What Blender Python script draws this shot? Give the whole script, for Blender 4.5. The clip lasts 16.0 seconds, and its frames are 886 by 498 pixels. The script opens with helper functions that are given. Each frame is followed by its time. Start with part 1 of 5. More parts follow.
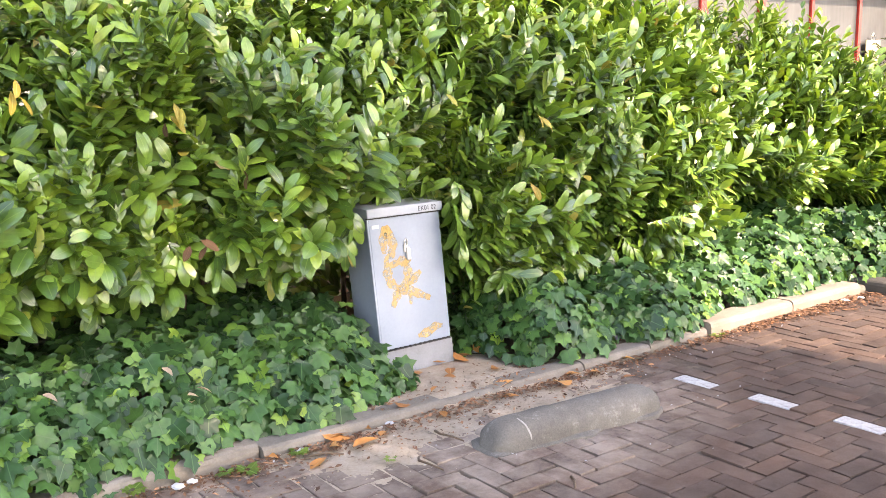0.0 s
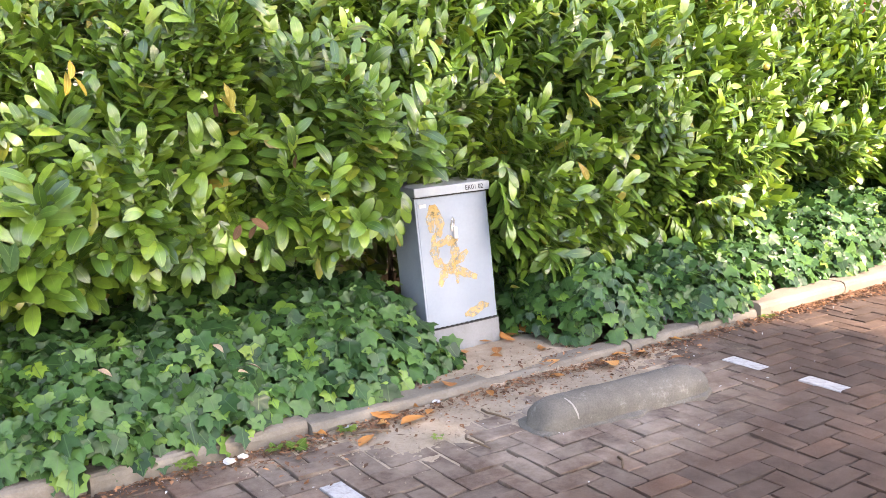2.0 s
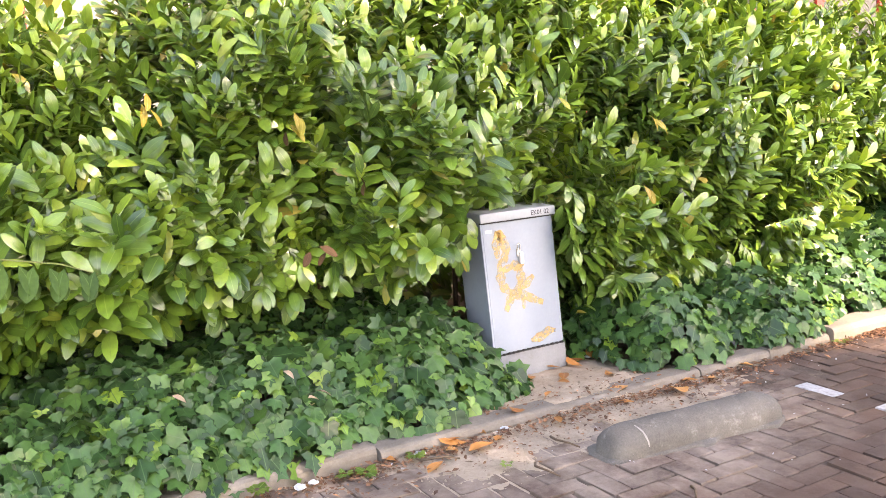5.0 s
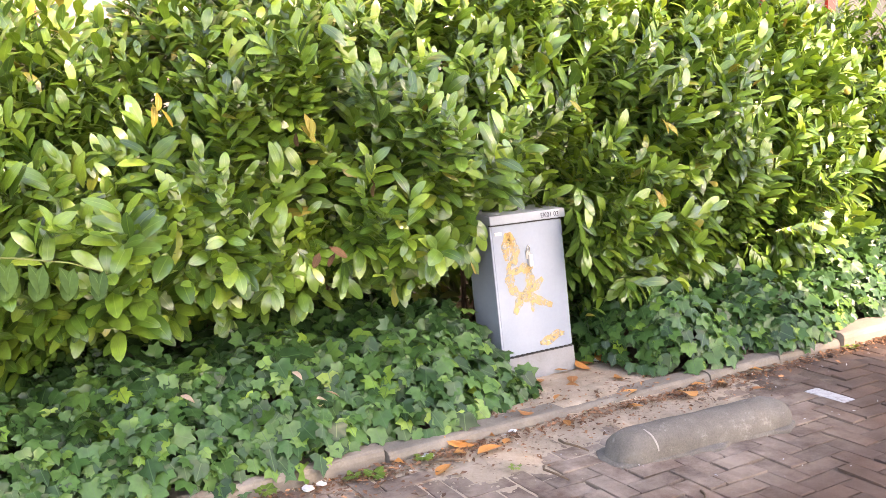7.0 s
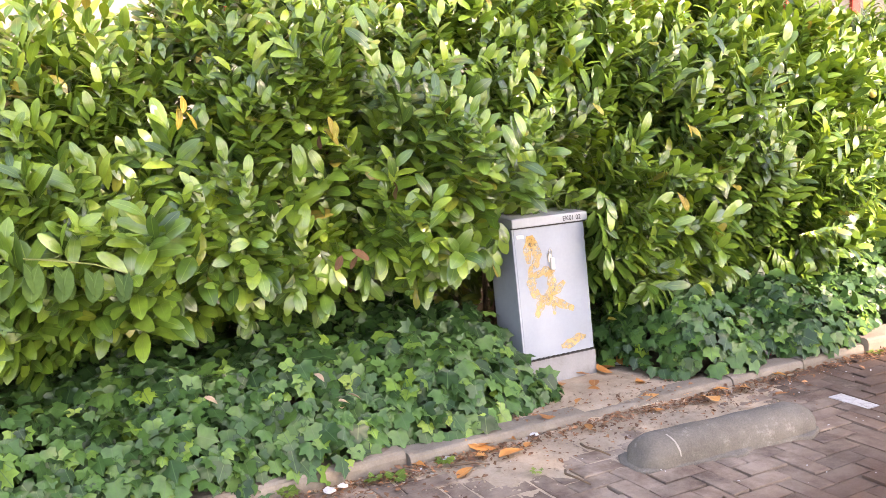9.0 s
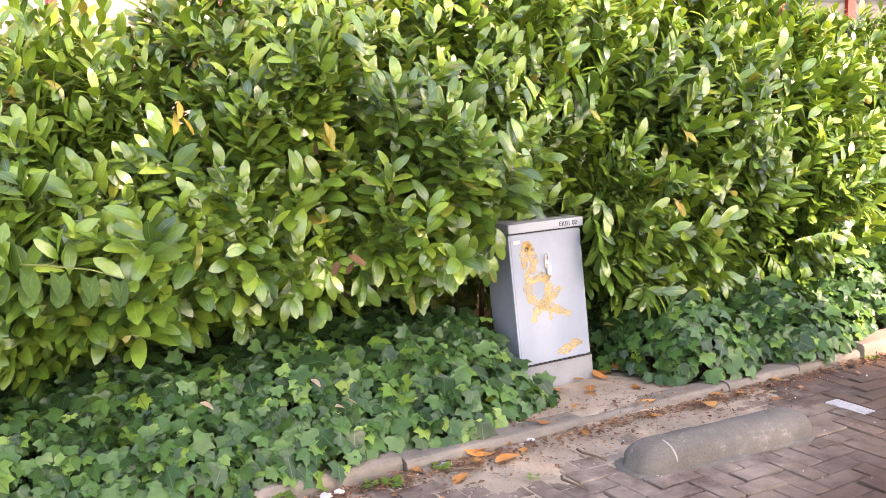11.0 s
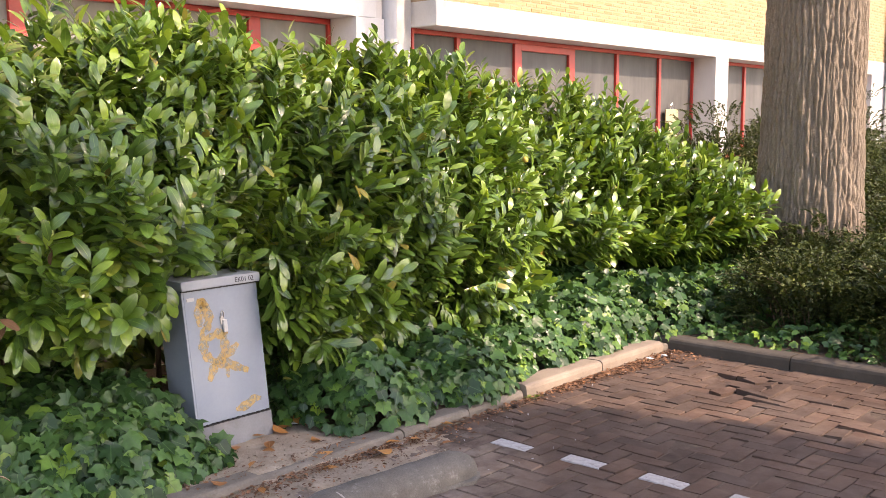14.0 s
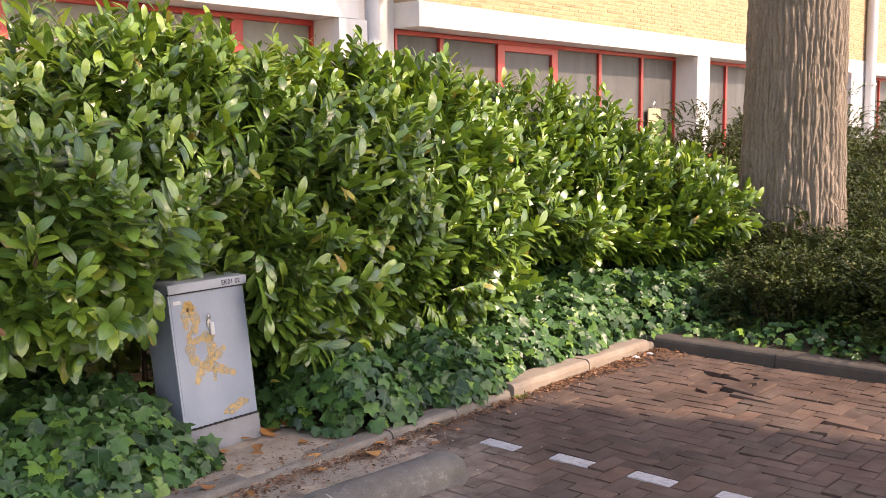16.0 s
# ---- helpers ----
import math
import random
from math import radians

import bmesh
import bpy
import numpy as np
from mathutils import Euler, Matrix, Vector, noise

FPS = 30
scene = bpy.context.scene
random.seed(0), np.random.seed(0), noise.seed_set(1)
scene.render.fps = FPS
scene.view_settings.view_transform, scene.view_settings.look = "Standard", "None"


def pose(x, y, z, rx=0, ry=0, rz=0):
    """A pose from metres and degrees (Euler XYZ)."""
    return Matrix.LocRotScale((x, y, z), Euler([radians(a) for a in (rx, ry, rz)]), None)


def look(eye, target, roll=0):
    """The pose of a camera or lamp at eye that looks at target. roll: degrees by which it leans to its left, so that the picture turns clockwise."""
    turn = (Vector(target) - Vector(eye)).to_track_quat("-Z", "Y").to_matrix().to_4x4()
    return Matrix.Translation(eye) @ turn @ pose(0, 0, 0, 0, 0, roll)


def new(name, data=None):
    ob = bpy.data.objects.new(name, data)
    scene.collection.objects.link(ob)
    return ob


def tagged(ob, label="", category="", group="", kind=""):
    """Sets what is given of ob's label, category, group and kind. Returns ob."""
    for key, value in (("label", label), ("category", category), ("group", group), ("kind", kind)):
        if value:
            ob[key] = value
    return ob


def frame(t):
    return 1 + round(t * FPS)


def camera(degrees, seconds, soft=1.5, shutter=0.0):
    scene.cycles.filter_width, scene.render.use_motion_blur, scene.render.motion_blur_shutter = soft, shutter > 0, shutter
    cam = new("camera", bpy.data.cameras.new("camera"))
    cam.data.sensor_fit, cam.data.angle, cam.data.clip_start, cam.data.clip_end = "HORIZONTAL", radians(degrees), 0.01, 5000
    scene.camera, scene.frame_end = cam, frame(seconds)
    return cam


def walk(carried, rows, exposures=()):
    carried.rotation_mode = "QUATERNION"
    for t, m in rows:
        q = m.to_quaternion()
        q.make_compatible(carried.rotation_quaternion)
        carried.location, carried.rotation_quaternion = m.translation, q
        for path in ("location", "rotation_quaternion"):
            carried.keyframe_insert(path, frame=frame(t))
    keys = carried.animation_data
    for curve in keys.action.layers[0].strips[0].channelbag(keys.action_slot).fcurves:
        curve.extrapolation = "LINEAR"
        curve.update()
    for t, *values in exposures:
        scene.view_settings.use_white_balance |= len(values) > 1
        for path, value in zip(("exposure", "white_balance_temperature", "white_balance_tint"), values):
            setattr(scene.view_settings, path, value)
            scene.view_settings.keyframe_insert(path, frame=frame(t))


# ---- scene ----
cam = camera(48.36, 16.0, soft=0.85)
PATH = [
    (0.0, pose(0.022, 0.001, 1.525, 79.82, 0.85, -37.97)),
    (0.5, pose(0.010, 0.007, 1.526, 79.46, 1.11, -36.74)),
    (1.0, pose(0.013, 0.011, 1.524, 79.13, 1.07, -36.19)),
    (1.5, pose(0.014, 0.003, 1.521, 78.89, 1.09, -35.89)),
    (2.0, pose(0.008, 0.008, 1.525, 78.67, 1.14, -35.43)),
    (2.5, pose(0.001, 0.016, 1.525, 78.78, 1.35, -34.63)),
    (3.0, pose(-0.007, 0.021, 1.524, 79.05, 1.41, -33.86)),
    (3.5, pose(-0.010, 0.023, 1.529, 79.25, 1.66, -32.94)),
    (4.0, pose(-0.018, 0.030, 1.539, 79.41, 1.87, -32.39)),
    (4.5, pose(-0.025, 0.029, 1.541, 79.75, 2.02, -32.07)),
    (5.0, pose(-0.026, 0.025, 1.548, 80.00, 2.05, -32.16)),
    (7.5, pose(-0.034, 0.042, 1.541, 80.21, 1.47, -31.41)),
    (8.0, pose(-0.039, 0.038, 1.547, 80.04, 1.38, -30.91)),
    (8.5, pose(-0.040, 0.047, 1.551, 80.12, 1.58, -30.55)),
    (11.0, pose(-0.041, 0.045, 1.553, 80.56, 1.56, -30.73)),
    (11.5, pose(-0.042, 0.047, 1.554, 80.34, 1.52, -30.92)),
    (12.0, pose(-0.042, 0.052, 1.564, 80.37, 1.38, -31.47)),
    (12.5, pose(-0.011, 0.021, 1.588, 80.92, 0.82, -36.06)),
    (13.0, pose(0.015, -0.009, 1.588, 82.23, 0.43, -40.33)),
    (13.5, pose(0.030, -0.034, 1.591, 82.65, 0.14, -44.78)),
    (14.0, pose(0.031, -0.054, 1.592, 83.08, 0.13, -47.99)),
    (14.5, pose(0.028, -0.056, 1.589, 83.20, -0.08, -50.29)),
    (15.0, pose(0.024, -0.057, 1.593, 83.13, 0.11, -50.47)),
    (15.5, pose(0.018, -0.051, 1.594, 83.16, 0.24, -50.11)),
    (16.0, pose(0.018, -0.045, 1.593, 83.11, 0.53, -48.99)),
]
EXPOSURES = [(0.0, 2.87, 7800, 23), (3.0, 2.89, 7800, 23), (5.0, 2.95, 8200, 26), (7.5, 2.93, 8300, 28), (11.0, 2.83, 8300, 29), (12.0, 2.87, 8300, 29), (12.6, 2.67, 8200, 29), (13.2, 2.39, 8000, 28), (14.0, 1.99, 8000, 28), (16.0, 1.86, 8000, 28)]
walk(cam, PATH, EXPOSURES)

# ---- daylight ----
SUN_AZ, SUN_EL = radians(-74.4), radians(40)
sun_dir = Vector((math.cos(SUN_AZ) * math.cos(SUN_EL), math.sin(SUN_AZ) * math.cos(SUN_EL), math.sin(SUN_EL)))
world = bpy.data.worlds.new("sky")
scene.world = world
world.use_nodes = True
wn, wl = world.node_tree.nodes, world.node_tree.links
sky = wn.new("ShaderNodeTexSky")
sky.sky_type, sky.sun_disc = "NISHITA", False
sky.sun_elevation, sky.sun_rotation = SUN_EL, radians(164.4)
wn["Background"].inputs["Strength"].default_value = 0.15
wl.new(sky.outputs[0], wn["Background"].inputs["Color"])
sun_data = bpy.data.lights.new("sun", "SUN")
sun_data.energy, sun_data.angle, sun_data.color = 1.9, radians(0.6), (1.0, 0.92, 0.8)
sun = new("sun", sun_data)
sun.matrix_world = look(sun_dir * 40, (0, 0, 0))

rng = np.random.default_rng(7)
rnd = random.Random(11)


# ---- materials ----
def material(name, build, rough=0.7, metal=0.0):
    """A principled material; build(nodes, links, shader) adds what varies."""
    m = bpy.data.materials.new(name)
    m.use_nodes = True
    n, l = m.node_tree.nodes, m.node_tree.links
    b = n["Principled BSDF"]
    b.inputs["Roughness"].default_value, b.inputs["Metallic"].default_value = rough, metal
    build(n, l, b)
    return m


def coords(n, kind="Object"):
    return n.new("ShaderNodeTexCoord").outputs[kind]


def noise_tex(n, l, vec, scale, detail=4.0, rough=0.6, stretch=None):
    t = n.new("ShaderNodeTexNoise")
    t.inputs["Scale"].default_value, t.inputs["Detail"].default_value, t.inputs["Roughness"].default_value = scale, detail, rough
    if stretch:
        mp = n.new("ShaderNodeMapping")
        mp.inputs["Scale"].default_value = stretch
        l.new(vec, mp.inputs["Vector"])
        vec = mp.outputs[0]
    l.new(vec, t.inputs["Vector"])
    return t.outputs["Fac"]


def ramp(n, l, fac, stops):
    r = n.new("ShaderNodeValToRGB")
    el = r.color_ramp.elements
    while len(el) < len(stops):
        el.new(0.5)
    for e, (p, c) in zip(el, stops):
        e.position, e.color = p, (*c, 1)
    l.new(fac, r.inputs["Fac"])
    return r.outputs["Color"]


def mix(n, l, fac, a, b, mode="MIX"):
    x = n.new("ShaderNodeMix")
    x.data_type, x.blend_type = "RGBA", mode
    for sock, v in ((x.inputs["Factor"], fac), (x.inputs["A"], a), (x.inputs["B"], b)):
        if isinstance(v, bpy.types.NodeSocket):
            l.new(v, sock)
        elif isinstance(v, tuple):
            sock.default_value = (*v, 1)
        else:
            sock.default_value = v
    return x.outputs["Result"]


def bump(n, l, b, height, strength, distance=0.01):
    k = n.new("ShaderNodeBump")
    k.inputs["Strength"].default_value, k.inputs["Distance"].default_value = strength, distance
    l.new(height, k.inputs["Height"])
    l.new(k.outputs[0], b.inputs["Normal"])


def mottled(name, stops, scale, fine, rough=0.85, relief=0.3, distance=0.004, vary=None, metal=0.0, stretch=None, kind="Object"):
    """Two scales of noise over a ramp, with relief; vary: a range of brightness from piece to piece."""
    def build(n, l, b):
        vec = coords(n, kind)
        a = noise_tex(n, l, vec, scale, 5.0, 0.65, stretch)
        f = noise_tex(n, l, vec, fine, 6.0, 0.7, stretch)
        col = mix(n, l, 0.35, ramp(n, l, a, stops), ramp(n, l, f, stops))
        if vary:
            info = n.new("ShaderNodeObjectInfo").outputs["Random"]
            isl = n.new("ShaderNodeNewGeometry").outputs["Random Per Island"]
            add = n.new("ShaderNodeMath")
            add.operation = "ADD"
            l.new(info, add.inputs[0])
            l.new(isl, add.inputs[1])
            fr = n.new("ShaderNodeMath")
            fr.operation = "FRACT"
            l.new(add.outputs[0], fr.inputs[0])
            col = mix(n, l, 1.0, col, ramp(n, l, fr.outputs[0], vary), "MULTIPLY")
        l.new(col, b.inputs["Base Color"])
        bump(n, l, b, f, relief, distance)
    return material(name, build, rough, metal)


def leaf_material(name, tones, vein, rough, glow=0.3, vein_width=0.05, side_veins=0.0, gloss=0.75):
    """Leaf: tones from leaf to leaf, pale midrib, light that passes through."""
    def build(n, l, b):
        isl = n.new("ShaderNodeNewGeometry").outputs["Random Per Island"]
        info = n.new("ShaderNodeObjectInfo").outputs["Random"]
        add = n.new("ShaderNodeMath")
        add.operation = "ADD"
        l.new(isl, add.inputs[0])
        l.new(info, add.inputs[1])
        fr = n.new("ShaderNodeMath")
        fr.operation = "FRACT"
        l.new(add.outputs[0], fr.inputs[0])
        col = ramp(n, l, fr.outputs[0], tones)
        blotch = noise_tex(n, l, coords(n), 28.0, 4.0, 0.6)
        col = mix(n, l, 1.0, col, ramp(n, l, blotch, [(0.3, (0.8, 0.8, 0.8)), (0.7, (1.2, 1.2, 1.15))]), "MULTIPLY")
        uv = n.new("ShaderNodeUVMap")
        uv.uv_map = "leaf"
        sep = n.new("ShaderNodeSeparateXYZ")
        l.new(uv.outputs[0], sep.inputs[0])
        ab = n.new("ShaderNodeMath")
        ab.operation = "ABSOLUTE"
        l.new(sep.outputs[0], ab.inputs[0])
        rib = ramp(n, l, ab.outputs[0], [(0.0, (1, 1, 1)), (vein_width, (0.75, 0.75, 0.75)), (vein_width * 2.2, (0, 0, 0))])
        col = mix(n, l, rib, col, vein)
        if side_veins:
            wv = n.new("ShaderNodeTexWave")
            wv.inputs["Scale"].default_value, wv.inputs["Distortion"].default_value = 2.2, 0.6
            mp = n.new("ShaderNodeMapping")
            mp.inputs["Rotation"].default_value = (0, 0, radians(55))
            comb = n.new("ShaderNodeCombineXYZ")
            l.new(ab.outputs[0], comb.inputs[0])
            l.new(sep.outputs[1], comb.inputs[1])
            l.new(comb.outputs[0], mp.inputs[0])
            l.new(mp.outputs[0], wv.inputs["Vector"])
            bump(n, l, b, wv.outputs["Fac"], side_veins, 0.002)
        l.new(col, b.inputs["Base Color"])
        tr = n.new("ShaderNodeBsdfTranslucent")
        b.inputs["Specular IOR Level"].default_value = gloss
        l.new(mix(n, l, 1.0, col, (1.6, 1.5, 0.7), "MULTIPLY"), tr.inputs["Color"])
        ms = n.new("ShaderNodeMixShader")
        ms.inputs[0].default_value = glow
        l.new(b.outputs[0], ms.inputs[1])
        l.new(tr.outputs[0], ms.inputs[2])
        l.new(ms.outputs[0], n["Material Output"].inputs["Surface"])
    return material(name, build, rough)


M = {}
M["laurel"] = leaf_material("laurel_leaf", [(0.0, (0.034, 0.086, 0.015)), (0.35, (0.071, 0.15, 0.021)), (0.75, (0.114, 0.213, 0.028)), (0.97, (0.17, 0.28, 0.038)), (0.988, (0.25, 0.28, 0.045)), (1.0, (0.30, 0.22, 0.05))], (0.15, 0.235, 0.05), 0.30, 0.14, 0.035, 0.08, 0.9)
M["laurel_young"] = leaf_material("young_laurel_leaf", [(0.0, (0.108, 0.21, 0.024)), (0.6, (0.165, 0.28, 0.034)), (1.0, (0.24, 0.345, 0.047))], (0.22, 0.32, 0.07), 0.30, 0.2, 0.035, 0.08, 0.9)
M["ivy"] = leaf_material("ivy_leaf", [(0.0, (0.016, 0.047, 0.015)), (0.5, (0.037, 0.1, 0.027)), (0.85, (0.066, 0.152, 0.037)), (0.96, (0.11, 0.21, 0.036)), (1.0, (0.17, 0.28, 0.04))], (0.062, 0.125, 0.045), 0.36, 0.12, 0.012, 0.0, 0.35)
M["shrub"] = leaf_material("shrub_leaf", [(0.0, (0.018, 0.033, 0.009)), (0.6, (0.055, 0.08, 0.022)), (1.0, (0.13, 0.155, 0.045))], (0.05, 0.07, 0.022), 0.5, 0.12, 0.05, 0.0, 0.25)
M["crown"] = leaf_material("crown_leaf", [(0.0, (0.04, 0.08, 0.015)), (1.0, (0.09, 0.14, 0.03))], (0.12, 0.17, 0.05), 0.4, 0.3, 0.05)
M["pale"] = leaf_material("pale_dry_leaf", [(0.0, (0.28, 0.19, 0.12)), (1.0, (0.42, 0.32, 0.22))], (0.42, 0.34, 0.26), 0.7, 0.15, 0.04)
M["broad"] = leaf_material("broad_leaf", [(0.0, (0.05, 0.10, 0.025)), (1.0, (0.08, 0.15, 0.03))], (0.11, 0.19, 0.06), 0.5, 0.25, 0.04, 0.0, 0.25)
M["weed"] = leaf_material("weed_leaf", [(0.0, (0.08, 0.16, 0.02)), (1.0, (0.2, 0.28, 0.04))], (0.2, 0.3, 0.08), 0.5, 0.3, 0.03)
M["yellowed"] = leaf_material("yellowed_leaf", [(0.0, (0.30, 0.19, 0.03)), (0.6, (0.31, 0.25, 0.04)), (1.0, (0.28, 0.28, 0.045))], (0.45, 0.40, 0.12), 0.5, 0.25, 0.035, 0.0, 0.4)
M["fruit"] = mottled("yellow_fruit_skin", [(0.3, (0.42, 0.27, 0.05)), (0.7, (0.55, 0.42, 0.10))], 30, 160, 0.45, 0.1)
M["withered"] = leaf_material("withered_leaf", [(0.0, (0.055, 0.028, 0.013)), (1.0, (0.11, 0.058, 0.026))], (0.12, 0.07, 0.035), 0.7, 0.08, 0.04, 0.0, 0.2)
M["dead"] = leaf_material("dry_leaf", [(0.0, (0.24, 0.09, 0.025)), (0.4, (0.42, 0.17, 0.035)), (0.75, (0.52, 0.22, 0.06)), (1.0, (0.55, 0.33, 0.11))], (0.5, 0.28, 0.12), 0.6, 0.15, 0.04)
M["litter"] = mottled("leaf_litter", [(0.3, (0.09, 0.04, 0.02)), (0.7, (0.24, 0.13, 0.07))], 30, 120, 0.9, 0.2, vary=[(0.0, (0.5, 0.5, 0.5)), (0.7, (1.2, 1.1, 1.0)), (1.0, (2.2, 2.1, 1.9))])
M["twig"] = mottled("twig_bark", [(0.3, (0.07, 0.045, 0.028)), (0.7, (0.17, 0.115, 0.07))], 20, 90, 0.85)
M["shoot"] = mottled("green_shoot", [(0.3, (0.12, 0.15, 0.04)), (0.7, (0.18, 0.2, 0.06))], 20, 90, 0.6)
M["soil"] = mottled("soil", [(0.3, (0.045, 0.03, 0.02)), (0.55, (0.10, 0.07, 0.045)), (0.75, (0.17, 0.125, 0.085))], 3.0, 45, 0.95, 0.8, 0.02)
M["joint"] = mottled("joint_dirt", [(0.3, (0.05, 0.035, 0.025)), (0.55, (0.10, 0.07, 0.05)), (0.72, (0.24, 0.185, 0.13))], 14.0, 150, 0.95, 0.8, 0.01)
M["sand"] = mottled("pale_sand", [(0.26, (0.165, 0.12, 0.084)), (0.42, (0.335, 0.265, 0.192)), (0.6, (0.43, 0.35, 0.262)), (0.75, (0.51, 0.43, 0.34))], 7.0, 80, 0.95, 0.9, 0.012)


def paver_build(n, l, b):
    vec = coords(n)
    a = noise_tex(n, l, vec, 2.6, 5.0, 0.65)
    f = noise_tex(n, l, vec, 120, 6.0, 0.75)
    stops = [(0.25, (0.047, 0.030, 0.024)), (0.5, (0.087, 0.055, 0.041)), (0.75, (0.152, 0.103, 0.078))]
    col = mix(n, l, 0.4, ramp(n, l, a, stops), ramp(n, l, f, stops))
    add = n.new("ShaderNodeMath")
    add.operation = "ADD"
    l.new(n.new("ShaderNodeObjectInfo").outputs["Random"], add.inputs[0])
    l.new(n.new("ShaderNodeNewGeometry").outputs["Random Per Island"], add.inputs[1])
    fr = n.new("ShaderNodeMath")
    fr.operation = "FRACT"
    l.new(add.outputs[0], fr.inputs[0])
    col = mix(n, l, 1.0, col, ramp(n, l, fr.outputs[0], [(0.0, (0.66, 0.66, 0.70)), (0.5, (1.0, 0.97, 0.95)), (0.85, (1.12, 1.05, 1.0)), (1.0, (1.3, 1.12, 1.0))]), "MULTIPLY")
    # pale dust trodden over the pavers, thickest near the kerb by the cabinet
    place = n.new("ShaderNodeNewGeometry").outputs["Position"]
    dist = n.new("ShaderNodeVectorMath")
    dist.operation = "DISTANCE"
    mp = n.new("ShaderNodeMapping")
    mp.inputs["Scale"].default_value = (0.62, 1.0, 0.0)
    l.new(place, mp.inputs["Vector"])
    l.new(mp.outputs[0], dist.inputs[0])
    dist.inputs[1].default_value = (2.55 * 0.62, 3.25, 0)
    near = ramp(n, l, dist.outputs["Value"], [(0.3, (0.95, 0.95, 0.95)), (0.7, (0.7, 0.7, 0.7)), (1.15, (0.16, 0.16, 0.16))])
    patch = ramp(n, l, noise_tex(n, l, place, 5.0, 6.0, 0.7), [(0.36, (0.2, 0.2, 0.2)), (0.62, (1, 1, 1))])
    col = mix(n, l, mix(n, l, 1.0, near, patch, "MULTIPLY"), col, (0.36, 0.295, 0.235))
    stain = ramp(n, l, noise_tex(n, l, place, 1.3, 4.0, 0.6), [(0.35, (0.72, 0.70, 0.70)), (0.55, (1, 1, 1))])
    l.new(mix(n, l, 1.0, col, stain, "MULTIPLY"), b.inputs["Base Color"])
    b.inputs["Specular IOR Level"].default_value = 0.25
    bump(n, l, b, f, 0.8, 0.005)


M["paver"] = material("brown_paver", paver_build, 0.92)
M["paint"] = mottled("worn_white_paint", [(0.33, (0.14, 0.115, 0.10)), (0.46, (0.38, 0.37, 0.36)), (0.7, (0.52, 0.515, 0.50))], 26, 90, 0.7, 0.4)
M["kerb"] = mottled("kerb_concrete", [(0.25, (0.105, 0.09, 0.07)), (0.5, (0.178, 0.154, 0.122)), (0.75, (0.275, 0.243, 0.197))], 6.0, 90, 0.9, 0.5, 0.004)
# stained concrete, made darker still for the shade on the cross kerb's face
M["kerb_dark"] = mottled("stained_shaded_concrete", [(0.25, (0.038, 0.033, 0.027)), (0.5, (0.062, 0.053, 0.043)), (0.75, (0.105, 0.092, 0.075))], 4.0, 90, 0.9, 0.5, 0.004)
M["kerb_warm"] = mottled("weathered_sandy_concrete", [(0.25, (0.16, 0.125, 0.09)), (0.5, (0.25, 0.20, 0.15)), (0.75, (0.33, 0.275, 0.21))], 4.0, 90, 0.9, 0.5, 0.004)


def bumper_build(n, l, b):
    vec = coords(n)
    a = noise_tex(n, l, vec, 5.0, 6.0, 0.7)
    f = noise_tex(n, l, vec, 130, 6.0, 0.75)
    col = mix(n, l, 0.4, ramp(n, l, a, [(0.3, (0.08, 0.072, 0.06)), (0.5, (0.135, 0.123, 0.104)), (0.7, (0.20, 0.184, 0.158))]), ramp(n, l, f, [(0.3, (0.085, 0.076, 0.063)), (0.7, (0.25, 0.23, 0.2))]))
    worn = ramp(n, l, noise_tex(n, l, vec, 9.0, 8.0, 0.8), [(0.56, (0, 0, 0)), (0.66, (0.6, 0.6, 0.6))])
    l.new(mix(n, l, worn, col, (0.36, 0.34, 0.30)), b.inputs["Base Color"])
    b.inputs["Specular IOR Level"].default_value = 0.25
    bump(n, l, b, f, 0.9, 0.006)


M["bumper"] = material("pitted_grey_concrete", bumper_build, 0.92)
M["chipped"] = mottled("scraped_concrete", [(0.3, (0.26, 0.24, 0.21)), (0.7, (0.38, 0.36, 0.32))], 40, 150, 0.9)
M["steel"] = mottled("grey_painted_steel", [(0.3, (0.215, 0.255, 0.305)), (0.7, (0.28, 0.325, 0.38))], 3.0, 60, 0.42, 0.06, 0.001)
M["lid"] = mottled("pale_grey_steel", [(0.3, (0.28, 0.31, 0.335)), (0.7, (0.345, 0.378, 0.405))], 3.0, 60, 0.45, 0.06, 0.001)
M["plinth"] = mottled("pale_grey_concrete", [(0.25, (0.15, 0.145, 0.14)), (0.5, (0.225, 0.232, 0.24)), (0.8, (0.29, 0.30, 0.31))], 6.0, 80, 0.8, 0.3)
M["seam"] = mottled("dark_seam", [(0.3, (0.02, 0.02, 0.02)), (0.7, (0.05, 0.05, 0.05))], 20, 90)
M["chrome"] = mottled("worn_metal", [(0.3, (0.45, 0.44, 0.42)), (0.7, (0.62, 0.6, 0.57))], 30, 120, 0.38, 0.1, metal=0.9)
M["spray"] = mottled("yellow_spray_paint", [(0.3, (0.46, 0.33, 0.15)), (0.7, (0.70, 0.45, 0.12))], 14, 70, 0.6, 0.1)
spray_nodes = M["spray"].node_tree
M["spray"].node_tree.links.new(ramp(spray_nodes.nodes, spray_nodes.links, noise_tex(spray_nodes.nodes, spray_nodes.links, coords(spray_nodes.nodes), 45, 5.0, 0.7), [(0.3, (0.15, 0.15, 0.15)), (0.6, (0.68, 0.68, 0.68))]), spray_nodes.nodes["Principled BSDF"].inputs["Alpha"])
M["ink"] = mottled("black_marker", [(0.3, (0.03, 0.03, 0.04)), (0.7, (0.08, 0.08, 0.09))], 30, 90)
